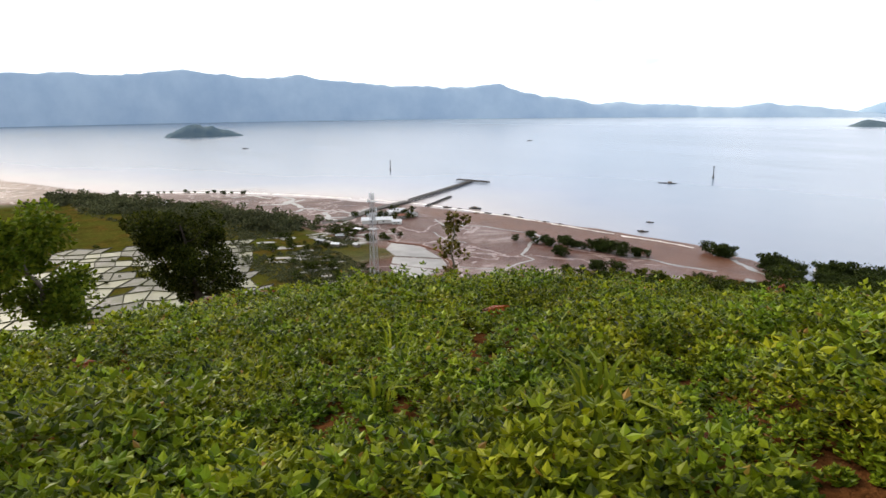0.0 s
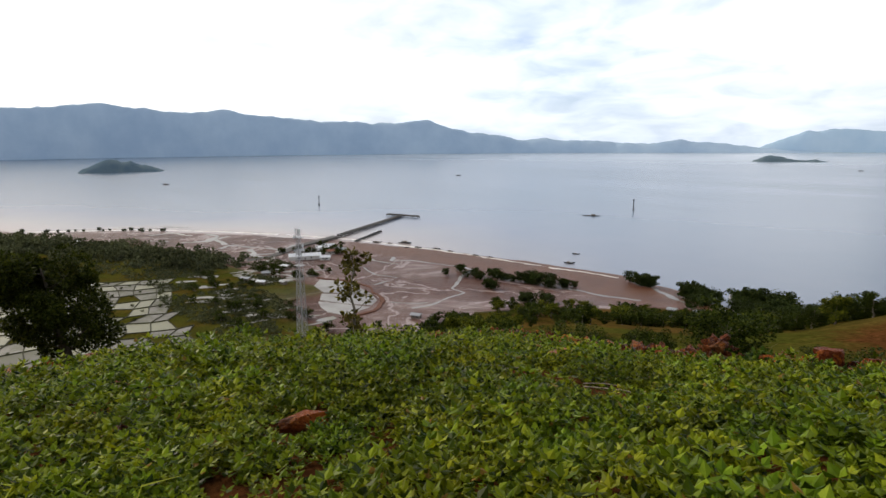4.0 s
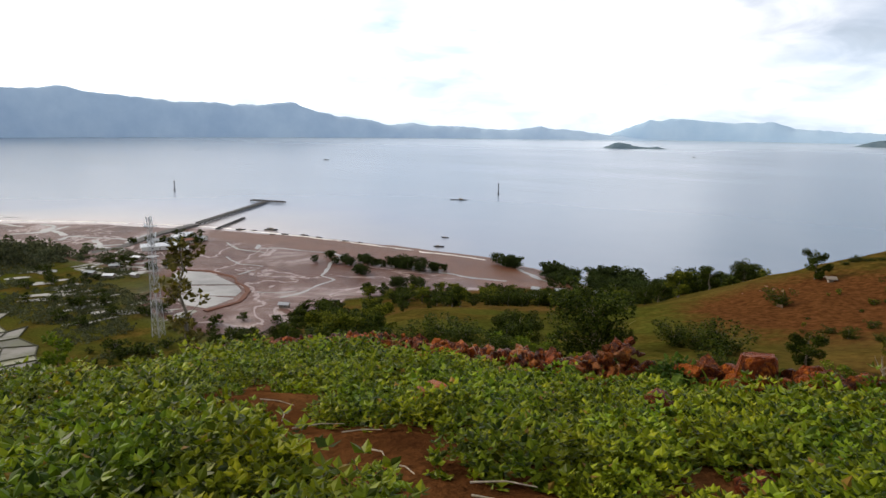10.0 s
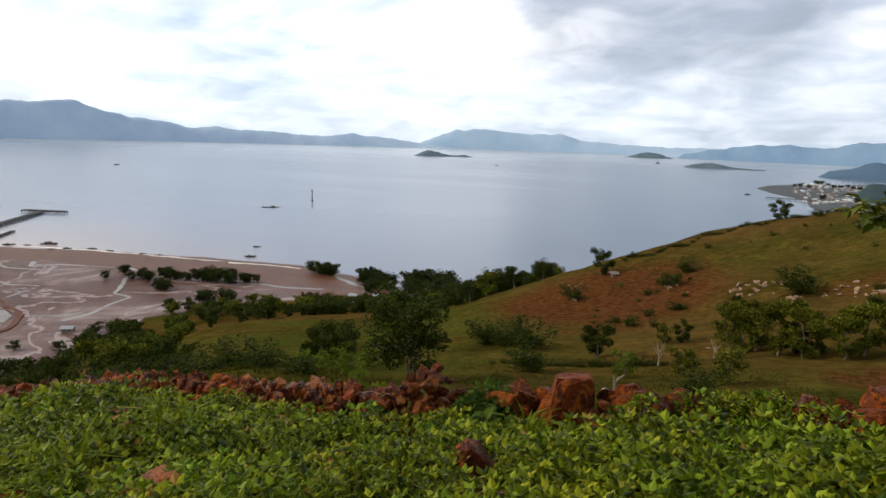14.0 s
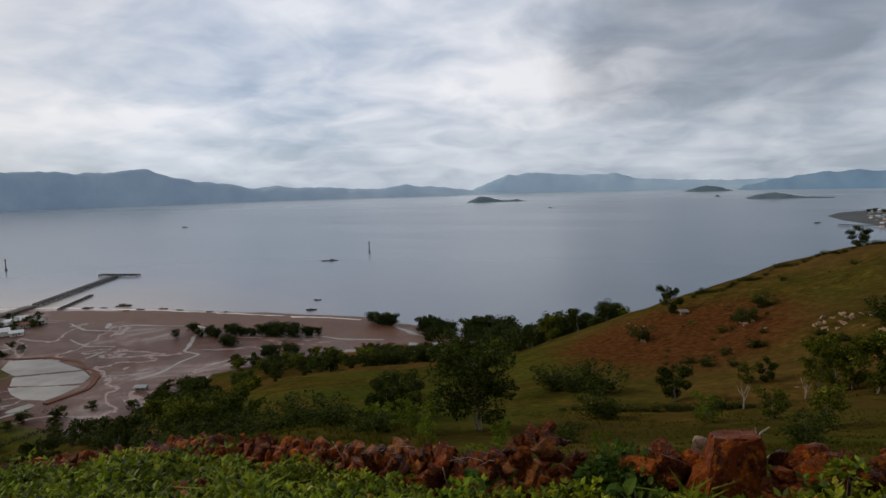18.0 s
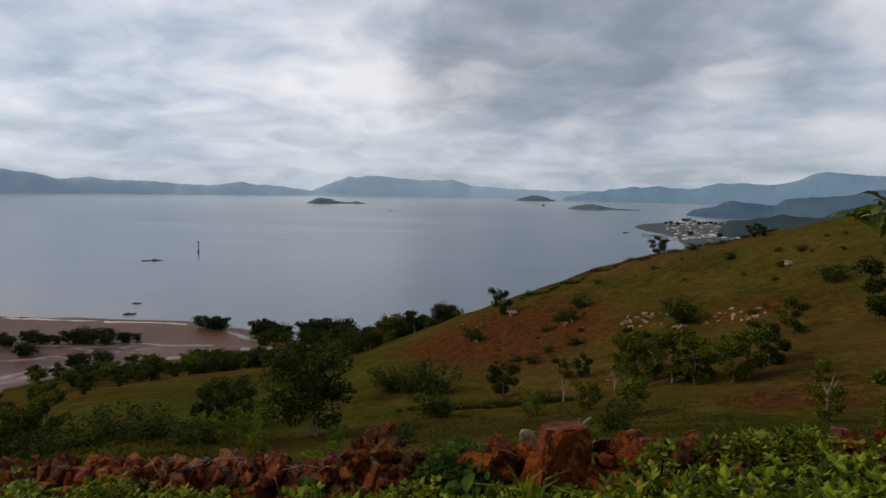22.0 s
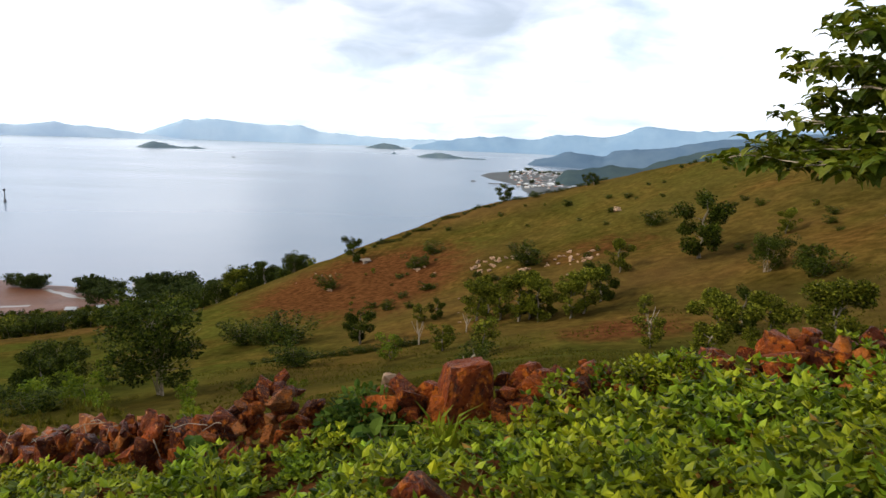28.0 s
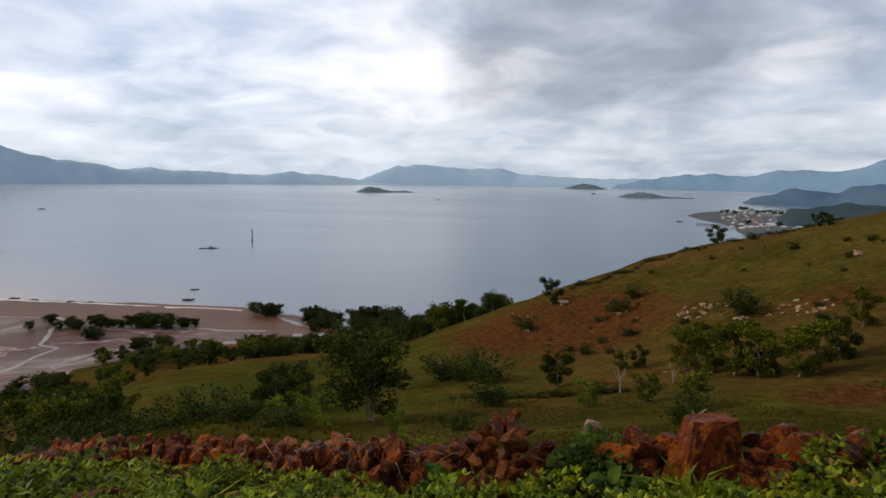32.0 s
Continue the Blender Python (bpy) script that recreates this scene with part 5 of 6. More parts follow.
leafy_mound("wall_shrub", "dark green round shrub growing out of the wall", [(-0.62, 5.25, 0.28, 0.34), (-0.5, 5.15, 0.18, 0.28), (-0.78, 5.2, 0.2, 0.26)], 420, 0.065, M_WALLSHRUB, 501)
leafy_mound("broad_leaf_weed", "weed with large lobed leaves at the foot of the wall", [(-0.42, 4.75, 0.12, 0.17)], 26, 0.13, M_WALLSHRUB, 502, "weed", True)
leafy_mound("broad_leaf_weed", "weed with large lobed leaves at the foot of the wall", [(-1.95, 5.0, 0.1, 0.2)], 24, 0.13, M_WALLSHRUB, 503, "weed", True)
leafy_mound("creeper", "bright green creeper sprawling over the stones of the wall", [(1.3 + 0.1 * i, float(wall_y(np.array(1.3 + 0.1 * i))) - 0.12, 0.27 + 0.08 * math.sin(i * 1.9), 0.27) for i in range(10)], 420, 0.045, M_CROP, 504, "creeper")
leafy_mound("wall_weed", "small bright weed rooted behind the wall", [(0.98, 5.0, 0.42, 0.14)], 90, 0.06, M_WEED, 505, "weed")
leafy_mound("wall_weed", "small bright weed rooted behind the wall", [(-2.4, 5.95, 0.42, 0.13)], 60, 0.06, M_WEED, 506, "weed")


def twig(name, label, pts, r, forks=()):
    t = thing(name, label, "stick")
    v, f = joined([tube(pts, [r * (1 - 0.6 * i / (len(pts) - 1)) for i in range(len(pts))], 6)] + [tube(p, [r * 0.6, r * 0.25], 5) for p in forks])
    part("wood", mesh_of("wood", v, f, True), M_DRYTWIG, t)
    return t


twig("dead_stick", "forked bare dead stick standing behind the wall", [(0.36, 8.0, on_ground(0.36, 8.0)), (0.34, 8.0, 96.80), (0.335, 8.0, 97.10), (0.37, 8.0, 97.18), (0.46, 8.0, 97.27)], 0.03,
     [[(0.34, 8.0, 96.80), (0.53, 8.0, 96.97)], [(0.335, 8.0, 97.10), (0.31, 8.0, 97.24)]])
random.seed(44)
for i in range(22):
    x = random.uniform(-4.8, -1.2)
    y = float(wall_y(np.array(x))) - random.uniform(0.05, 0.28)
    z = on_ground(x, y) + random.uniform(0.3, 0.55)
    a, ln = random.uniform(-0.6, 3.7), random.uniform(0.18, 0.5)
    end = (x + ln * math.cos(a), y - 0.1, z - random.uniform(0.0, 0.3))
    mid = ((x + end[0]) / 2, (y + end[1]) / 2 - 0.04, (z + end[2]) / 2 + 0.07)
    twig("dry_twig", "thin dry twig lying over the wall's stones", [(x, y, z), mid, end], 0.0045)
for x, y, a, ln in [(-1.85, 0.38, 0.9, 0.4), (-2.6, 0.8, -0.6, 0.5), (-0.9, 0.32, -0.5, 0.4), (0.22, -0.04, -0.02, 0.75), (0.1, 0.1, 0.4, 0.35), (-1.4, 0.5, 0.5, 0.3), (-3.1, 0.9, 0.3, 0.4), (-0.5, 0.1, -0.3, 0.3), (2.2, -4.6, -0.8, 0.4)]:
    e = (x + ln * math.cos(a), y + ln * math.sin(a))
    pts = [(x, y, on_ground(x, y) + 0.05), ((x + e[0]) / 2, (y + e[1]) / 2 + 0.03, on_ground((x + e[0]) / 2, (y + e[1]) / 2) + 0.06), (*e, on_ground(*e) + 0.06)]
    twig("fallen_stick", "dry pale stick lying on the bare red soil", pts, 0.007)

# pale rocks cropping out of the hill opposite
random.seed(45)
for cx, cy, n, spread, s0 in [(10.4, 115.5, 30, 2.6, 0.8), (21.1, 100.9, 20, 2.4, 0.75), (13.4, 101.8, 4, 0.9, 0.8), (16.3, 102.6, 4, 1.0, 0.6), (35.6, 132.9, 3, 0.8, 1.3), (-5.6, 129.5, 6, 2.4, 0.7), (-22.5, 121.5, 3, 0.9, 1.1), (-1.0, 84, 7, 5, 0.5), (-28, 139, 6, 5, 0.6), (12, 88, 5, 5, 0.5)]:
    for i in range(n):
        boulder(cx + random.gauss(0, spread), cy + random.gauss(0, spread), s0 * random.uniform(0.5, 1.4), 0.8, "pale weathered rock on the red hillside", "hillside_rock", PALE, 0.5, 0.25)


# scrub and garden trees of the plain
for i in range(75):
    x = rng.uniform(-470, -300)
    y = rng.uniform(95, 215)
    if y < 100 - 0.15 * (x + 400) or (x > -410 and y > 150) or math.dist((x, y), (-280, 121)) < 10:
        continue
    grow(int(rng.choice([0, 1, 3, 3, 3])), x, y, rng.uniform(1.8, 5.5), "dark green garden tree among the plain's houses", "plain trees", 1.3)
for i in range(60):
    x, y = rng.uniform(-530, -330), rng.uniform(-70, 95)
    grow(3, x, y, rng.uniform(1.0, 2.2), "low dark bush on a paddy bund", "paddy bushes", 1.3)
for i in range(26):
    x, y = rng.uniform(-530, -480), rng.uniform(205, 275)
    grow(int(rng.choice([0, 1])), x, y, rng.uniform(4, 7), "dark green tree beside the fish hall", "harbour trees", 1.2)



# low scrub and reeds all over the wet plain, too small to count
sv, sf, n0 = [], [], 0
for i in range(6500):
    x, y = rng.uniform(-520, -262), rng.uniform(85, 200)
    if y < 84 - 0.2 * (x + 400) or (x > -405 and y > 148) or vnoise(np.array(x / 26), np.array(y / 26), 97, 3) < -0.1:
        continue
    m, size = 10, rng.uniform(0.35, 1.5)
    d = unit(rng.normal(size=(m, 3)))
    d[:, 2] = np.abs(d[:, 2])
    pos = np.array([x, y, on_ground(x, y)]) + d * size * [1.4, 1.4, 0.9] * rng.uniform(0.4, 1, (m, 1))
    way = unit(d + rng.normal(0, 0.6, d.shape))
    ln = rng.uniform(0.5, 1.1, m)
    V, F = leaf_cards(pos, way, unit(np.cross(way, rng.normal(size=d.shape))), ln, ln * 0.4)
    sv.append(V)
    sf.append(F + n0)
    n0 += len(V)
for i in range(3200):
    x, y = rng.uniform(-700, -455), rng.uniform(-30, 130)
    if shore_side(x, y) > -70 or y < 0.35 * (x + 560) + 40 or vnoise(np.array(x / 30), np.array(y / 30), 99, 3) < -0.2:
        continue
    m, size = 8, rng.uniform(0.6, 2.0)
    d = unit(rng.normal(size=(m, 3)))
    d[:, 2] = np.abs(d[:, 2])
    pos = np.array([x, y, on_ground(x, y)]) + d * size * [1.5, 1.5, 0.8] * rng.uniform(0.4, 1, (m, 1))
    way = unit(d + rng.normal(0, 0.6, d.shape))
    ln = rng.uniform(0.7, 1.4, m)
    V, F = leaf_cards(pos, way, unit(np.cross(way, rng.normal(size=d.shape))), ln, ln * 0.4)
    sv.append(V)
    sf.append(F + n0)
    n0 += len(V)
tagged(new("plain_scrub", mesh_of("plain_scrub", np.concatenate(sv), np.concatenate(sf), False, [M_WOODLAND])), "low dark scrub and reeds over the wet plain", "scrub", kind="stuff")


# ---- buildings ----
def house(name, label, x, y, z, turn, lx, ly, wall_h, roof_h, roof_mat, wall_mat=None, group="", windows=2):
    """A house: walls, a gabled roof with eaves, a door and windows."""
    t = thing(name, label, "house", group, at=pose(x, y, z, 0, 0, turn))
    bm = bmesh.new()
    box(bm, (lx, ly, wall_h + 0.4), Matrix.Translation((0, 0, -0.4)))
    part("wall", bm, wall_mat or M_PLASTER, t)
    ex, ey, d = lx / 2 + 0.6, ly / 2 + 0.6, 0.18
    V = []
    for dz in (0, d):
        V += [(-ex, -ey, wall_h - 0.15 + dz), (ex, -ey, wall_h - 0.15 + dz), (ex, 0, wall_h + roof_h + dz), (-ex, 0, wall_h + roof_h + dz), (ex, ey, wall_h - 0.15 + dz), (-ex, ey, wall_h - 0.15 + dz)]
    F = [(0, 3, 2, 1), (3, 5, 4, 2), (6, 7, 8, 9), (9, 8, 10, 11), (0, 1, 7, 6), (5, 11, 10, 4), (1, 2, 8, 7), (2, 4, 10, 8), (0, 6, 9, 3), (3, 9, 11, 5)]
    part("roof", mesh_of("roof", V, F), roof_mat, t)
    for sx in (-1, 1):
        V = [(sx * lx / 2, -ly / 2, wall_h), (sx * lx / 2, ly / 2, wall_h), (sx * lx / 2, 0, wall_h + roof_h * 0.9), (sx * (lx / 2 - 0.15), -ly / 2, wall_h), (sx * (lx / 2 - 0.15), ly / 2, wall_h), (sx * (lx / 2 - 0.15), 0, wall_h + roof_h * 0.9)]
        part("gable", mesh_of("gable", V, [(0, 1, 4, 3), (1, 2, 5, 4), (0, 3, 5, 2)], tris=[(0, 2, 1), (3, 4, 5)]), wall_mat or M_PLASTER, t)
    for sy in (-1, 1):
        for k in range(windows):
            bm = bmesh.new()
            box(bm, (min(1.2, lx / 5), 0.1, wall_h * 0.4), Matrix.Translation((lx * ((k + 0.5) / windows - 0.5) * 0.8, sy * (ly / 2 + 0.02), wall_h * 0.38)))
            win = part("window", bm, M_DARKGLASS, t)
            if group == "village houses":
                bm = bmesh.new()
                for dx in (-0.5, 0.0, 0.5):
                    box(bm, (0.07, 0.06, wall_h * 0.4), Matrix.Translation((lx * ((k + 0.5) / windows - 0.5) * 0.8 + dx * min(1.2, lx / 5), sy * (ly / 2 + 0.09), wall_h * 0.38)))
                part("frame", bm, M_BOARD, win)
    bm = bmesh.new()
    box(bm, (0.9, 0.1, min(2.0, wall_h * 0.8)), Matrix.Translation((0, -ly / 2 - 0.03, 0)))
    part("door", bm, M_BOARD, t)
    return t


L = on_ground
house("fish_hall", "long low hall with a bright white metal roof", -482, 219, L(-482, 219), 68, 26, 10, 3.2, 1.8, M_WHITEROOF)
house("shed", "small white-roofed shed near the pier", -468, 231, L(-468, 231), 60, 8, 6, 2.6, 1.3, M_WHITEROOF)
for x, y, turn, lx, mat, lab in [(-505, 240, 65, 14, M_GREYROOF, "grey"), (-515, 252, 50, 12, M_WHITEROOF, "white"), (-498, 262, 20, 10, M_GREYROOF, "grey"), (-523, 262, 62, 11, M_WHITEROOF, "pale"), (-492, 248, 75, 9, M_REDROOF, "rusty"), (-510, 228, 60, 10, M_GREYROOF, "grey"),
                             (-414, 154, 40, 6, M_WHITEROOF, "pale"), (-431, 149, 35, 6, M_GREYROOF, "grey"), (-404, 166, 10, 5, M_GREYROOF, "grey"), (-690, 76, 10, 12, M_WHITEROOF, "pale"), (-440, 168, 60, 6, M_GREYROOF, "grey"), (-455, 190, 20, 6, M_WHITEROOF, "pale"),
                             (-270, 186, 30, 5, M_GREYROOF, "grey"), (-174, 257, 20, 7, M_GREYROOF, "grey"), (-164, 262, 60, 5, M_GREYROOF, "grey"), (-180, 292, 10, 5, M_GREYROOF, "grey"), (-166, 294, 35, 5, M_GREYROOF, "grey"), (-156, 271, 35, 6, M_GREYROOF, "grey"), (-148, 300, 15, 5, M_GREYROOF, "grey")]:
    house("village_house", f"small plastered village house with a {lab} metal roof", x, y, L(x, y), turn, lx if x < -200 else 4.0, lx * 0.6, 2.6 if lx > 6 else 2.0, 1.3 if lx > 6 else 0.8, mat, M_PLASTER if x < -480 else M_BOARD, "village houses")
house("hillside_hut", "small grey-roofed hut beside a tree on the hillside", -18.4, 144.6, L(-18.4, 144.6), 30, 0.9, 0.8, 0.7, 0.3, M_BOARD, M_BOARD, windows=1)

# the low headland with the town
hx = np.array([330, 170, 150, 150, 160, 110, 88, 120, 200, 330, 480, 800, 1500, 1700, 1200, 600, 150])
hy = np.array([900, 1090, 1180, 1230, 1330, 1480, 1624, 1760, 1880, 1990, 2090, 2250, 2400, 1500, 900, 700, 800])
k = np.arange(0, len(hx), 0.2)
px, py = np.interp(k, np.arange(len(hx)), hx), np.interp(k, np.arange(len(hx)), hy)
cx, cy = 420, 1500
ring = [np.stack([px + (cx - px) * f, py + (cy - py) * f, np.full(len(px), z)], -1) for f, z in ((-0.02, -1.0), (0.0, 0.6), (0.05, 2.0), (0.2, 3.0), (0.7, 6.0), (0.99, 8.0))]
n = len(px)
quads = [(a * n + i, a * n + (i + 1) % n, (a + 1) * n + (i + 1) % n, (a + 1) * n + i) for a in range(len(ring) - 1) for i in range(n)]
tagged(new("headland", mesh_of("headland", np.concatenate(ring), quads, True, [M_SAND])), "low green headland with a pale beach", "headland", kind="structure")
random.seed(60)
town = []
for i in range(260):
    u, v = random.random(), random.random() ** 1.3
    x, y = (150 + 10 * v) * (1 - u) + u * (130 + 260 * v), (1225 + 20 * v) * (1 - u) + u * 1880 + 60 * v
    x += random.uniform(0, 150) * (1 - v * 0.3)
    lx = random.uniform(5, 10)
    mat = random.choice((M_WHITEROOF, M_GREYROOF, M_WHITEROOF, M_REDROOF, M_GREYROOF))
    house("town_house", {M_WHITEROOF: "town house with a pale metal roof", M_GREYROOF: "town house with a dull grey roof", M_REDROOF: "town house with a rusty red roof"}[mat], x, y, 1.6, random.uniform(0, 180), lx, lx * 0.6, random.choice((2.0, 2.6)), 1.0, mat, group="town houses", windows=1)
for i in range(26):
    x, y = random.uniform(110, 400), random.uniform(1250, 2000)
    w, c = random.choice(MG)
    t = tree("town_tree", "dark green tree among the town's roofs", "town trees", w, c, M_BARK, M_MANGROVE, pose(x + (y - 1250) * 0.12, y, 2.0, 0, 0, i * 40))
    t.scale = (1.3, 1.3, 1.1)


# ---- the pier and its causeway ----
def strip_deck(bm, a, b, wide, z0, z1):
    a, b = Vector((*a, 0)), Vector((*b, 0))
    ang = math.atan2(b.y - a.y, b.x - a.x)
    mid = (a + b) / 2
    box(bm, ((b - a).length, wide, z1 - z0), Matrix.Translation((mid.x, mid.y, z0)) @ Matrix.Rotation(ang, 4, "Z"))


def pier(name, label, legs, wide, deck_z, thick, pile_step):
    t = thing(name, label, "pier")
    for a, b in legs:
        bm = bmesh.new()
        strip_deck(bm, a, b, wide, deck_z, deck_z + thick)
        part("deck", bm, M_CONCRETE, t)
        ln = math.dist(a, b)
        side = Vector((-(b[1] - a[1]), b[0] - a[0], 0)).normalized() * (wide / 2 - 0.5)
        for s in (-1, 1):
            bm = bmesh.new()
            strip_deck(bm, (a[0] + side.x * s, a[1] + side.y * s), (b[0] + side.x * s, b[1] + side.y * s), 0.3, deck_z + thick + 0.003, deck_z + thick + 0.6)
            part("kerb", bm, M_CONCRETE, t)
        k = int(ln / pile_step)
        for i in range(k + 1):
            for s in (-1, 1):
                p = Vector((*a, 0)).lerp(Vector((*b, 0)), i / max(k, 1)) + side * s
                v, f = tube([(p.x, p.y, -2), (p.x, p.y, deck_z)], [0.45, 0.45], 8)
                part("support_post", mesh_of("support_post", v, f, True), M_TARRED, t)
    return t


pier("pier", "long dark concrete pier on piles with a wide head", [((-580, 304), (-683, 452)), ((-708, 446), (-660, 463))], 5.8, 1.5, 0.9, 9)
pier("old_jetty", "short broken jetty beside the pier", [((-541, 302), (-584, 358))], 3.0, 0.9, 0.4, 8)
pier("town_jetty", "thin jetty reaching out from the town beach", [((90, 1337), (175, 1322))], 5.0, 1.6, 0.6, 12)
for line, nm in (([(-502, 171), (-512, 204), (-549, 247), (-578, 300)], "causeway"),):
    bm = bmesh.new()
    for a, b in zip(line[:-1], line[1:]):
        strip_deck(bm, a, b, 9, -0.5, 2.2)
    me = bpy.data.meshes.new(nm)
    bm.to_mesh(me)
    bm.free()
    me.materials.append(M_CONCRETE)
    tagged(new("causeway_road", me), "raised causeway road leading to the pier", "road", kind="structure")

# ---- the lattice mast on the plain ----
mast = thing("radio_mast", "tall white steel lattice mast with dish antennas", "mast", at=pose(-278.7, 122.4, L(-278.7, 122.4), 0, 0, 25))
tall, base_w, top_w = 56.0, 2.0, 0.7


def leg_at(c, h):
    w = base_w + (top_w - base_w) * h / tall
    return Vector(((-1, 1, 1, -1)[c] * w, (-1, -1, 1, 1)[c] * w, h))


for c in range(4):
    v, f = tube([leg_at(c, -0.5), leg_at(c, tall)], [0.14, 0.10], 6)
    part("leg", mesh_of("leg", v, f, True), M_STEEL, mast)
levels = np.linspace(0, tall, 15)
for i in range(14):
    for c in range(4):
        a, b = leg_at(c, levels[i]), leg_at((c + 1) % 4, levels[i])
        a1, b1 = leg_at(c, levels[i + 1]), leg_at((c + 1) % 4, levels[i + 1])
        v, f = joined([tube([a, b1], [0.06, 0.06], 4), tube([b, a1], [0.06, 0.06], 4), tube([a1, b1], [0.07, 0.07], 4)])
        part("brace", mesh_of("brace", v, f), M_STEEL, mast)
for h in (38, 52):
    bm = bmesh.new()
    box(bm, (4.2, 4.2, 0.25), Matrix.Translation((0, 0, h)))
    part("platform", bm, M_STEEL, mast)
for h, a in ((48, 0.4), (44, 2.2), (52.6, 4.0)):
    bm = bmesh.new()
    m = Matrix.Translation((1.9 * math.cos(a), 1.9 * math.sin(a), h)) @ Matrix.Rotation(a, 4, "Z") @ Matrix.Rotation(math.pi / 2, 4, "Y")
    bmesh.ops.create_cone(bm, cap_ends=True, segments=18, radius1=0.5, radius2=1.2, depth=0.6, matrix=m)
    part("dish", bm, M_WHITEROOF, mast, "white round dish antenna")
for c in range(3):
    a = c * 2.1
    bm = bmesh.new()
    box(bm, (0.35, 0.25, 2.6), Matrix.Translation((1.3 * math.cos(a), 1.3 * math.sin(a), 54)) @ Matrix.Rotation(a, 4, "Z"))
    part("panel_antenna", bm, M_WHITEROOF, mast)


# ---- sea marks, boats and rafts ----
def sea_mark(x, y, tall):
    t = thing("sea_mark", "dark slender beacon post standing in the strait", "beacon", "sea marks", at=pose(x, y, 0))
    v, f = tube([(0, 0, -1), (0, 0, 2.5)], [1.8, 1.5], 10)
    part("footing", mesh_of("footing", v, f, True), M_CONCRETE, t)
    v, f = tube([(0, 0, 2.5), (0, 0, tall * 0.85)], [0.7, 0.5], 8)
    part("post", mesh_of("post", v, f, True), M_TARRED, t)
    bm = bmesh.new()
    box(bm, (1.8, 1.8, tall * 0.14), Matrix.Translation((0, 0, tall * 0.85)))
    part("lantern", bm, M_TARRED, t)


sea_mark(-897, 438, 15)
sea_mark(-530, 744, 16)


def boat_parts(t, ln):
    """An outrigger canoe: a pointed hull, two floats on booms, a thwart and a cabin roof."""
    k = np.linspace(-1, 1, 11)
    V, F = [], []
    for s in k:
        w, d = 0.11 * ln * (1 - abs(s) ** 2.4) + 0.01, 0.10 * ln
        up = 0.05 * ln * abs(s) ** 3
        V += [(s * ln / 2, -w, d + up), (s * ln / 2, -w * 0.6, up), (s * ln / 2, w * 0.6, up), (s * ln / 2, w, d + up)]
    for i in range(10):
        for j in range(3):
            F.append((i * 4 + j, i * 4 + j + 1, i * 4 + j + 5, i * 4 + j + 4))
        F.append((i * 4 + 3, i * 4, i * 4 + 4, i * 4 + 7))
    part("hull", mesh_of("hull", V, F), M_TARRED, t)
    for s in (-1, 1):
        v, f = tube([(-0.4 * ln, s * 0.3 * ln, 0.05), (0.4 * ln, s * 0.3 * ln, 0.05)], [0.16, 0.12], 6)
        part("float", mesh_of("float", v, f, True), M_BOARD, t)
    for q in (-0.2, 0.22):
        v, f = tube([(q * ln, -0.3 * ln, 0.15), (q * ln, 0, 0.14 * ln), (q * ln, 0.3 * ln, 0.15)], [0.08, 0.09, 0.08], 5)
        part("boom", mesh_of("boom", v, f, True), M_BOARD, t)
    bm = bmesh.new()
    box(bm, (ln * 0.3, ln * 0.14, ln * 0.08), Matrix.Translation((-0.1 * ln, 0, ln * 0.105)))
    part("cabin", bm, M_BOARD, t)


boat = thing("outrigger_boat", "dark wooden outrigger boat lying off the shore", "boat", "boats", at=pose(-331, 382, 0.2, 0, 0, 40))
boat_parts(boat, 9.0)
for x, y, a, k in [(-355, 418, 30, 1.0), (-504, 332, 20, 1.0), (-511, 323, 35, 0.8), (-501, 336, 15, 1.9), (-472, 330, 30, 1.1), (-455, 339, 25, 1.2), (-437, 341, 20, 1.0), (-407, 346, 30, 0.9), (-523, 316, 40, 1.4),
                   (-1571, 375, 60, 2.2), (-1369, 1102, 45, 2.2), (-707, 2078, 20, 2.2), (-480, 322, 70, 0.8), (-392, 350, 10, 0.8), (60, 1400, 30, 2.0)]:
    k = k * 0.75
    c = copy_thing(boat, pose(x, y, 0.15, 0, 0, a))
    c.scale = (k, k, k)

raft = thing("fishing_raft", "flat dark bamboo fishing raft with a hut moored in the strait", "raft", at=pose(-526, 647, 0.2, 0, 0, 35))
for s in range(7):
    v, f = tube([(-11, s * 0.9 - 2.7, 0.3), (11, s * 0.9 - 2.7, 0.3)], [0.35, 0.3], 7)
    part("log", mesh_of("log", v, f, True), M_TARRED, raft)
for s in (-9, -3, 3, 9):
    v, f = tube([(s, -4.5, 0.7), (s, 4.5, 0.7)], [0.18, 0.18], 6)
    part("cross_pole", mesh_of("cross_pole", v, f, True), M_BOARD, raft)
bm = bmesh.new()
box(bm, (5, 3.6, 1.6), Matrix.Translation((3, 0, 0.75)))
part("hut", bm, M_BOARD, raft)


# ---- paddies, ponds and channels of the plain ----
def pool(points, z, label, name="pond_water", category="pond"):
    """A shallow sheet of water with a sloping rim."""
    c = np.mean(points, 0)
    p = np.array(points, float)
    q = c + (p - c) * 0.97
    n = len(p)
    V = [(*a, z - 0.3) for a in p] + [(*a, z) for a in q] + [(*c, z)]
    quads = [(i, (i + 1) % n, n + (i + 1) % n, n + i) for i in range(n)]
    tris = [(n + i, n + (i + 1) % n, 2 * n) for i in range(n)]
    return tagged(new(name, mesh_of(name, V, quads, False, [M_POND], tris)), label, category, kind="structure")


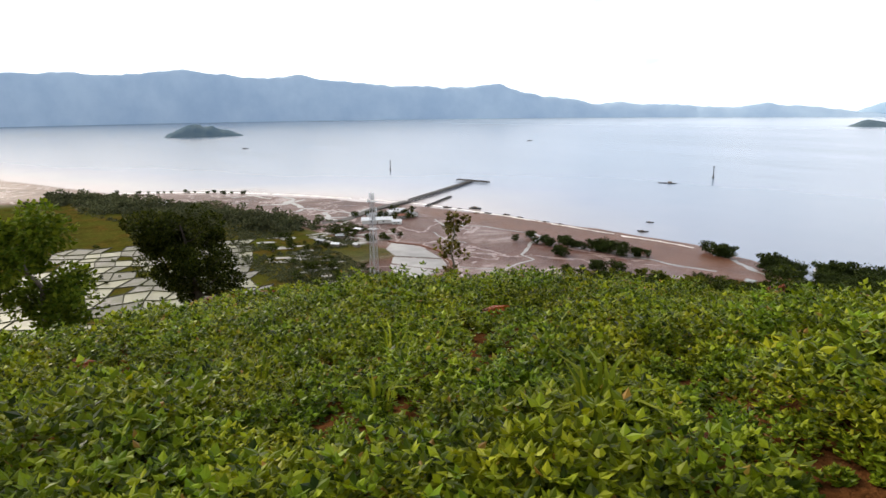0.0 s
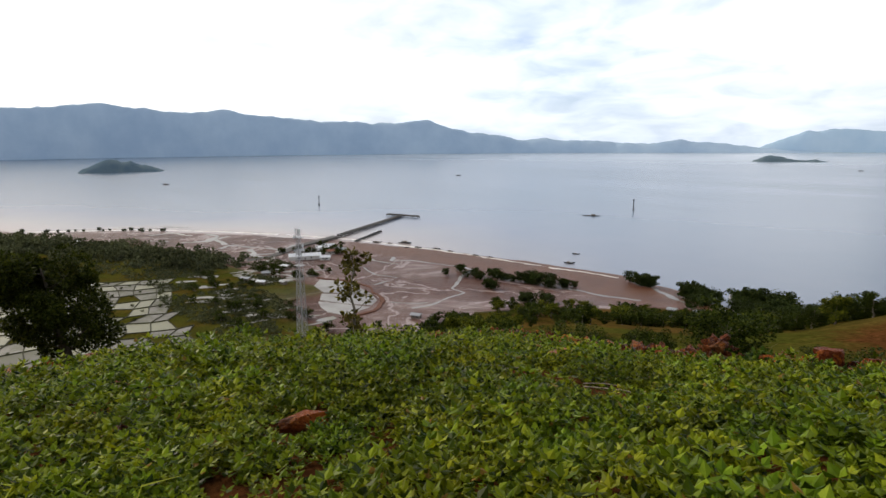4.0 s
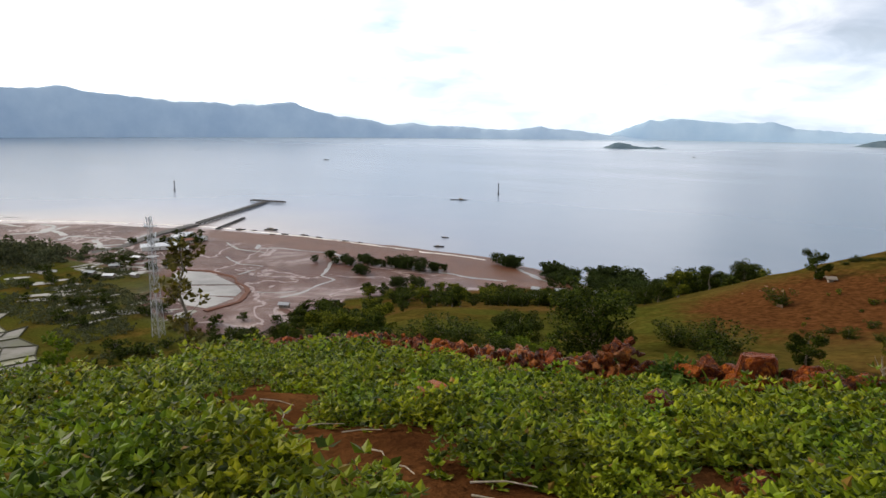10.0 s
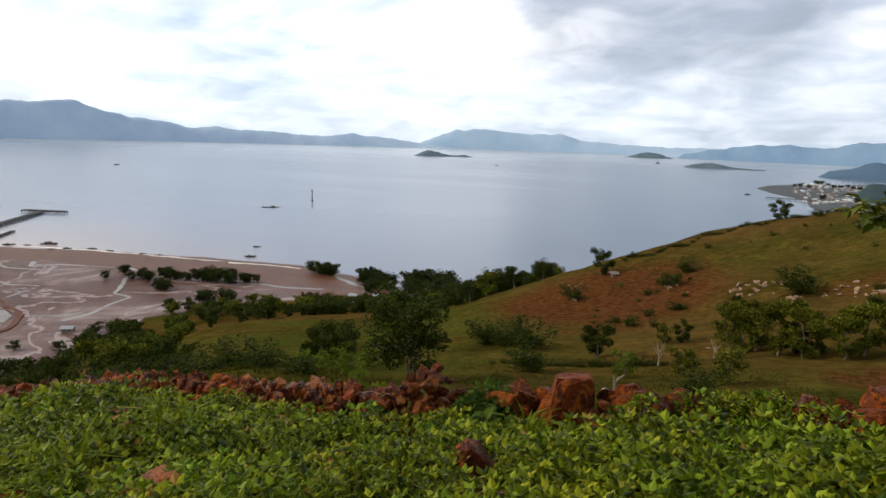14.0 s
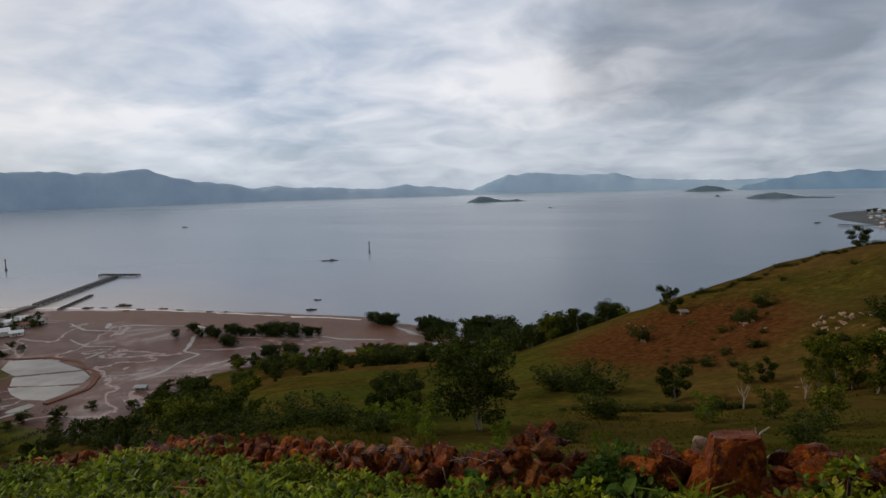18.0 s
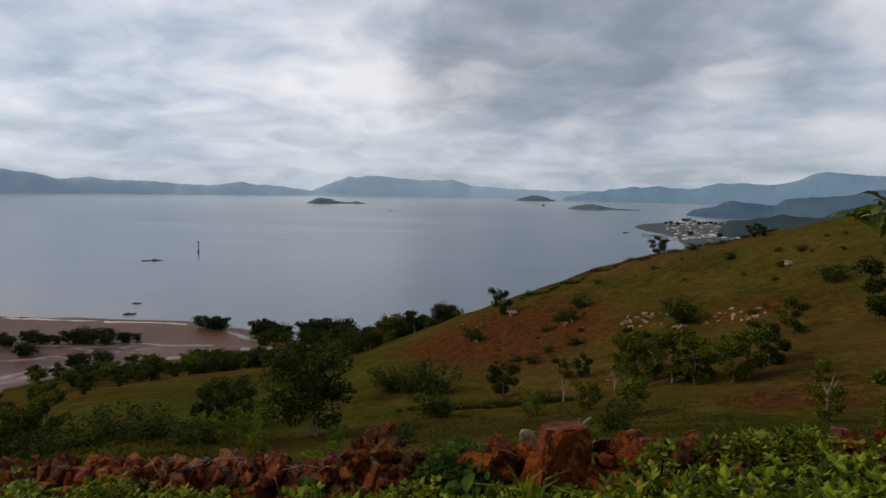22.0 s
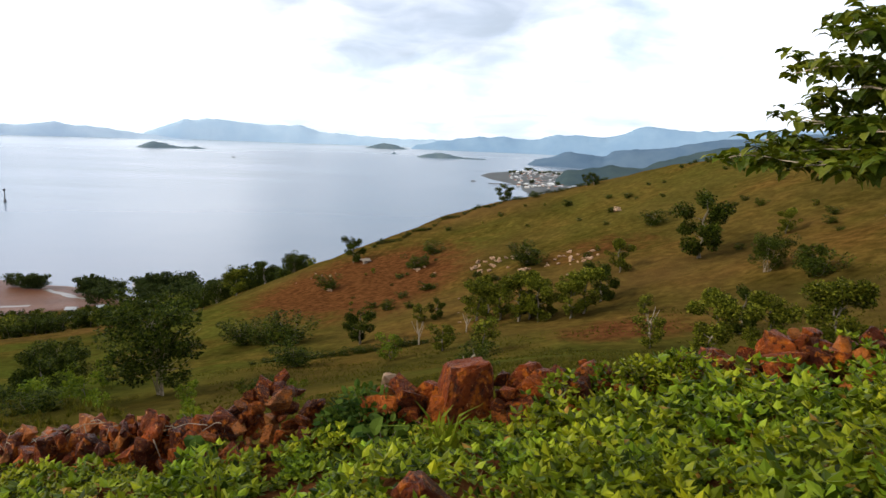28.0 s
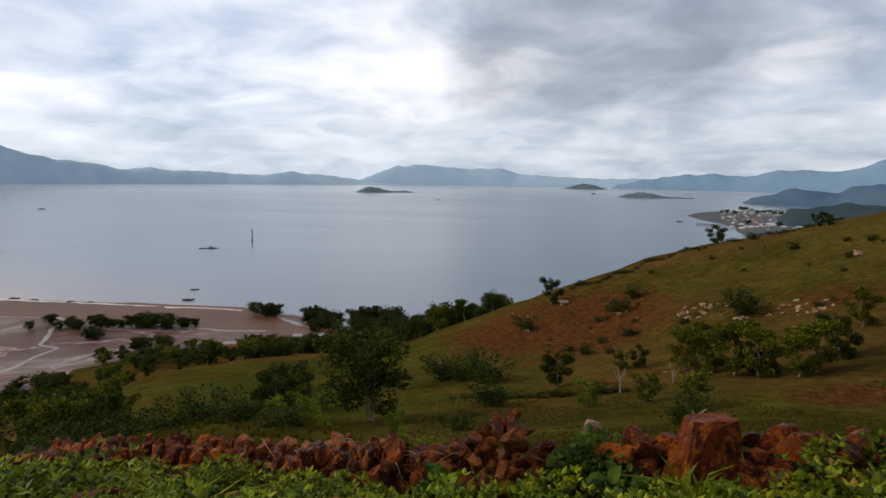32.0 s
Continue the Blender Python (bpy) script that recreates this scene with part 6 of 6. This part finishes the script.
def ribbon(line, wide, z, mats, name, label, category, thick=0.0, seed=0):
    """A winding band along a broken line: a water channel, or with thickness a bank."""
    pts = np.array(line, float)
    d = np.concatenate([[0], np.cumsum(np.hypot(*np.diff(pts, axis=0).T))])
    k = np.arange(0, d[-1] + 0.01, 2.5)
    x, y = np.interp(k, d, pts[:, 0]), np.interp(k, d, pts[:, 1])
    x = x + 1.3 * vnoise(k / 14, k * 0 + seed, 5, 3)
    y = y + 1.3 * vnoise(k / 14, k * 0 + seed + 9, 6, 3)
    tx, ty = np.gradient(x), np.gradient(y)
    ln = np.hypot(tx, ty) + 1e-9
    w = wide / 2 * (1 + 0.45 * vnoise(k / 9, k * 0 + seed, 8, 2))
    zz = np.maximum(height(x, y), 0.3) + z
    rows = []
    for s, dz in ((-1.25, -0.4), (-1, thick), (1, thick), (1.25, -0.4)):
        rows.append(np.stack([x - ty / ln * w * s, y + tx / ln * w * s, zz + dz], -1))
    V = np.stack(rows, 1).reshape(-1, 3)
    i = np.arange(len(k) - 1)[:, None] * 4
    F = np.concatenate([i + [j, j + 1, j + 5, j + 4] for j in range(3)], 0)
    return tagged(new(name, mesh_of(name, V, F, False, mats)), label, category, kind="structure")


pz = L(-350, 180) + 0.35
pool([(-385, 180), (-400, 192), (-386, 201), (-375, 204), (-338, 199), (-362, 176)], pz, "pale silty fish pond on the flats")
pool([(-361, 174), (-336, 198), (-322, 193), (-314, 184), (-330, 172), (-346, 165)], pz, "pale silty fish pond on the flats")
pool([(-344, 163), (-312, 182), (-307, 177), (-305, 160), (-318, 156), (-331, 158)], pz, "pale silty fish pond on the flats")
ribbon([(-405, 192), (-386, 205), (-361, 209), (-322, 197), (-302, 178), (-300, 156)], 2.2, 0.3, [M_BANK], "pond_bank", "raised red earth bank round the fish pond", "bank", 0.3, 3)
for i, (line, wide) in enumerate([
    ([(-444, 283), (-429, 272), (-422, 285), (-400, 292), (-374, 302), (-360, 302)], 2.6), ([(-360, 302), (-341, 273), (-320, 251), (-302, 247), (-297, 228), (-291, 212), (-290, 195)], 2.2),
    ([(-313, 197), (-301, 205), (-296, 215)], 2.0), ([(-360, 213), (-365, 230)], 2.4), ([(-273, 307), (-254, 310), (-236, 310), (-215, 317)], 3.4), ([(-232, 352), (-215, 343), (-194, 330)], 3.2),
    ([(-195, 385), (-179, 357), (-171, 336), (-171, 321)], 4.2), ([(-577, 177), (-593, 193), (-558, 212), (-529, 227)], 4.0), ([(-640, 160), (-635, 185), (-666, 203), (-694, 203)], 6.0), ([(-528, 185), (-522, 208), (-567, 256)], 6.0),
    ([(-454, 170), (-421, 183)], 4.0), ([(-673, 139), (-657, 153)], 3.0), ([(-811, 131), (-783, 149), (-779, 185), (-762, 199)], 4.0), ([(-688, 184), (-731, 172), (-714, 148)], 4.0), ([(-600, 190), (-640, 195), (-660, 215)], 4.0),
    ([(-480, 180), (-500, 200), (-520, 190), (-560, 200)], 3.5), ([(-470, 270), (-440, 262), (-410, 268)], 1.8), ([(-420, 240), (-390, 232), (-370, 240)], 1.6)]):
    ribbon(line, wide, 0.12, [M_POND], "water_channel", "pale winding water channel across the mud flats", "channel", 0.02, i)
random.seed(71)
for i in range(95):
    x, y = random.uniform(-470, -300), random.uniform(105, 205)
    if (x > -412 and y > 150) or y < 95 - 0.2 * (x + 400):
        continue
    a, w, d = random.uniform(-0.4, 0.4) + 1.3, random.uniform(3, 10), random.uniform(1.2, 4)
    ring = []
    for k in range(9):
        t = k * 2 * math.pi / 9
        u, v = w * math.cos(t) * random.uniform(0.75, 1.1), d * math.sin(t) * random.uniform(0.75, 1.1)
        ring.append((x + u * math.cos(a) - v * math.sin(a), y + u * math.sin(a) + v * math.cos(a)))
    pool(ring, L(x, y) + 0.15, "small pale flooded hollow on the wet plain")
# the bright wet line where the sea meets the mud
ribbon([(-632, 268), (-560, 307), (-437, 339), (-350, 353), (-270, 366)], 3.0, -0.05, [M_FOAM], "shore_foam", "thin pale line of foam along the mud bank", "foam", 0.05, 30)
ribbon([(-843, 47), (-784, 147), (-711, 214), (-640, 262)], 5.0, -0.05, [M_FOAM], "shore_foam", "thin pale line of foam along the mud bank", "foam", 0.05, 31)

# rice paddies: flooded plots between low earth bunds
random.seed(70)
ax, ay = Vector((0.26, 0.966)), Vector((-0.966, 0.26))
nodes = {}
for i in range(19):
    for j in range(14):
        o = Vector((-300, -88)) + ax * (i * 11 + (j % 2) * 2 + j * 1.2) + ay * (j * 17)
        nodes[i, j] = (o.x + random.uniform(-3.5, 3.5) + 2.5 * math.sin(i * 0.7 + j), o.y + random.uniform(-3, 3) + 4 * math.sin(j * 0.9))
for i in range(18):
    for j in range(13):
        quad = [nodes[i, j], nodes[i + 1, j], nodes[i + 1, j + 1], nodes[i, j + 1]]
        c = np.mean(quad, 0)
        z = max(L(*p) for p in quad)
        if z > 5 or c[0] < -530 or shore_side(c[0], c[1]) > -60 or (c[1] > 92 - 0.2 * (c[0] + 400)) or random.random() < 0.12:
            continue
        plot = thing("paddy_plot", random.choice(("flooded rice paddy between low earth bunds", "shallow flooded rice paddy with a green edge")), "paddy", "rice paddies")
        p = np.array(quad)
        q = c + (p - c) * 0.95
        green = random.random() < 0.38
        V = [(*a, z + 0.05) for a in q]
        part("paddy_water", mesh_of("paddy_water", V, [(0, 1, 2, 3)]), M_PADDYGREEN if green else M_PADDY, plot)
        inner, outer = c + (p - c) * 0.93, c + (p - c) * 1.035
        V = [(*a, z - 0.3) for a in outer] + [(*a, z + 0.5) for a in (c + (p - c) * 1.01)] + [(*a, z + 0.5) for a in (c + (p - c) * 0.965)] + [(*a, z - 0.3) for a in inner]
        F = [(r * 4 + k, r * 4 + (k + 1) % 4, r * 4 + 4 + (k + 1) % 4, r * 4 + 4 + k) for r in range(3) for k in range(4)]
        part("bund", mesh_of("bund", V, F), M_BANKGREEN, plot)
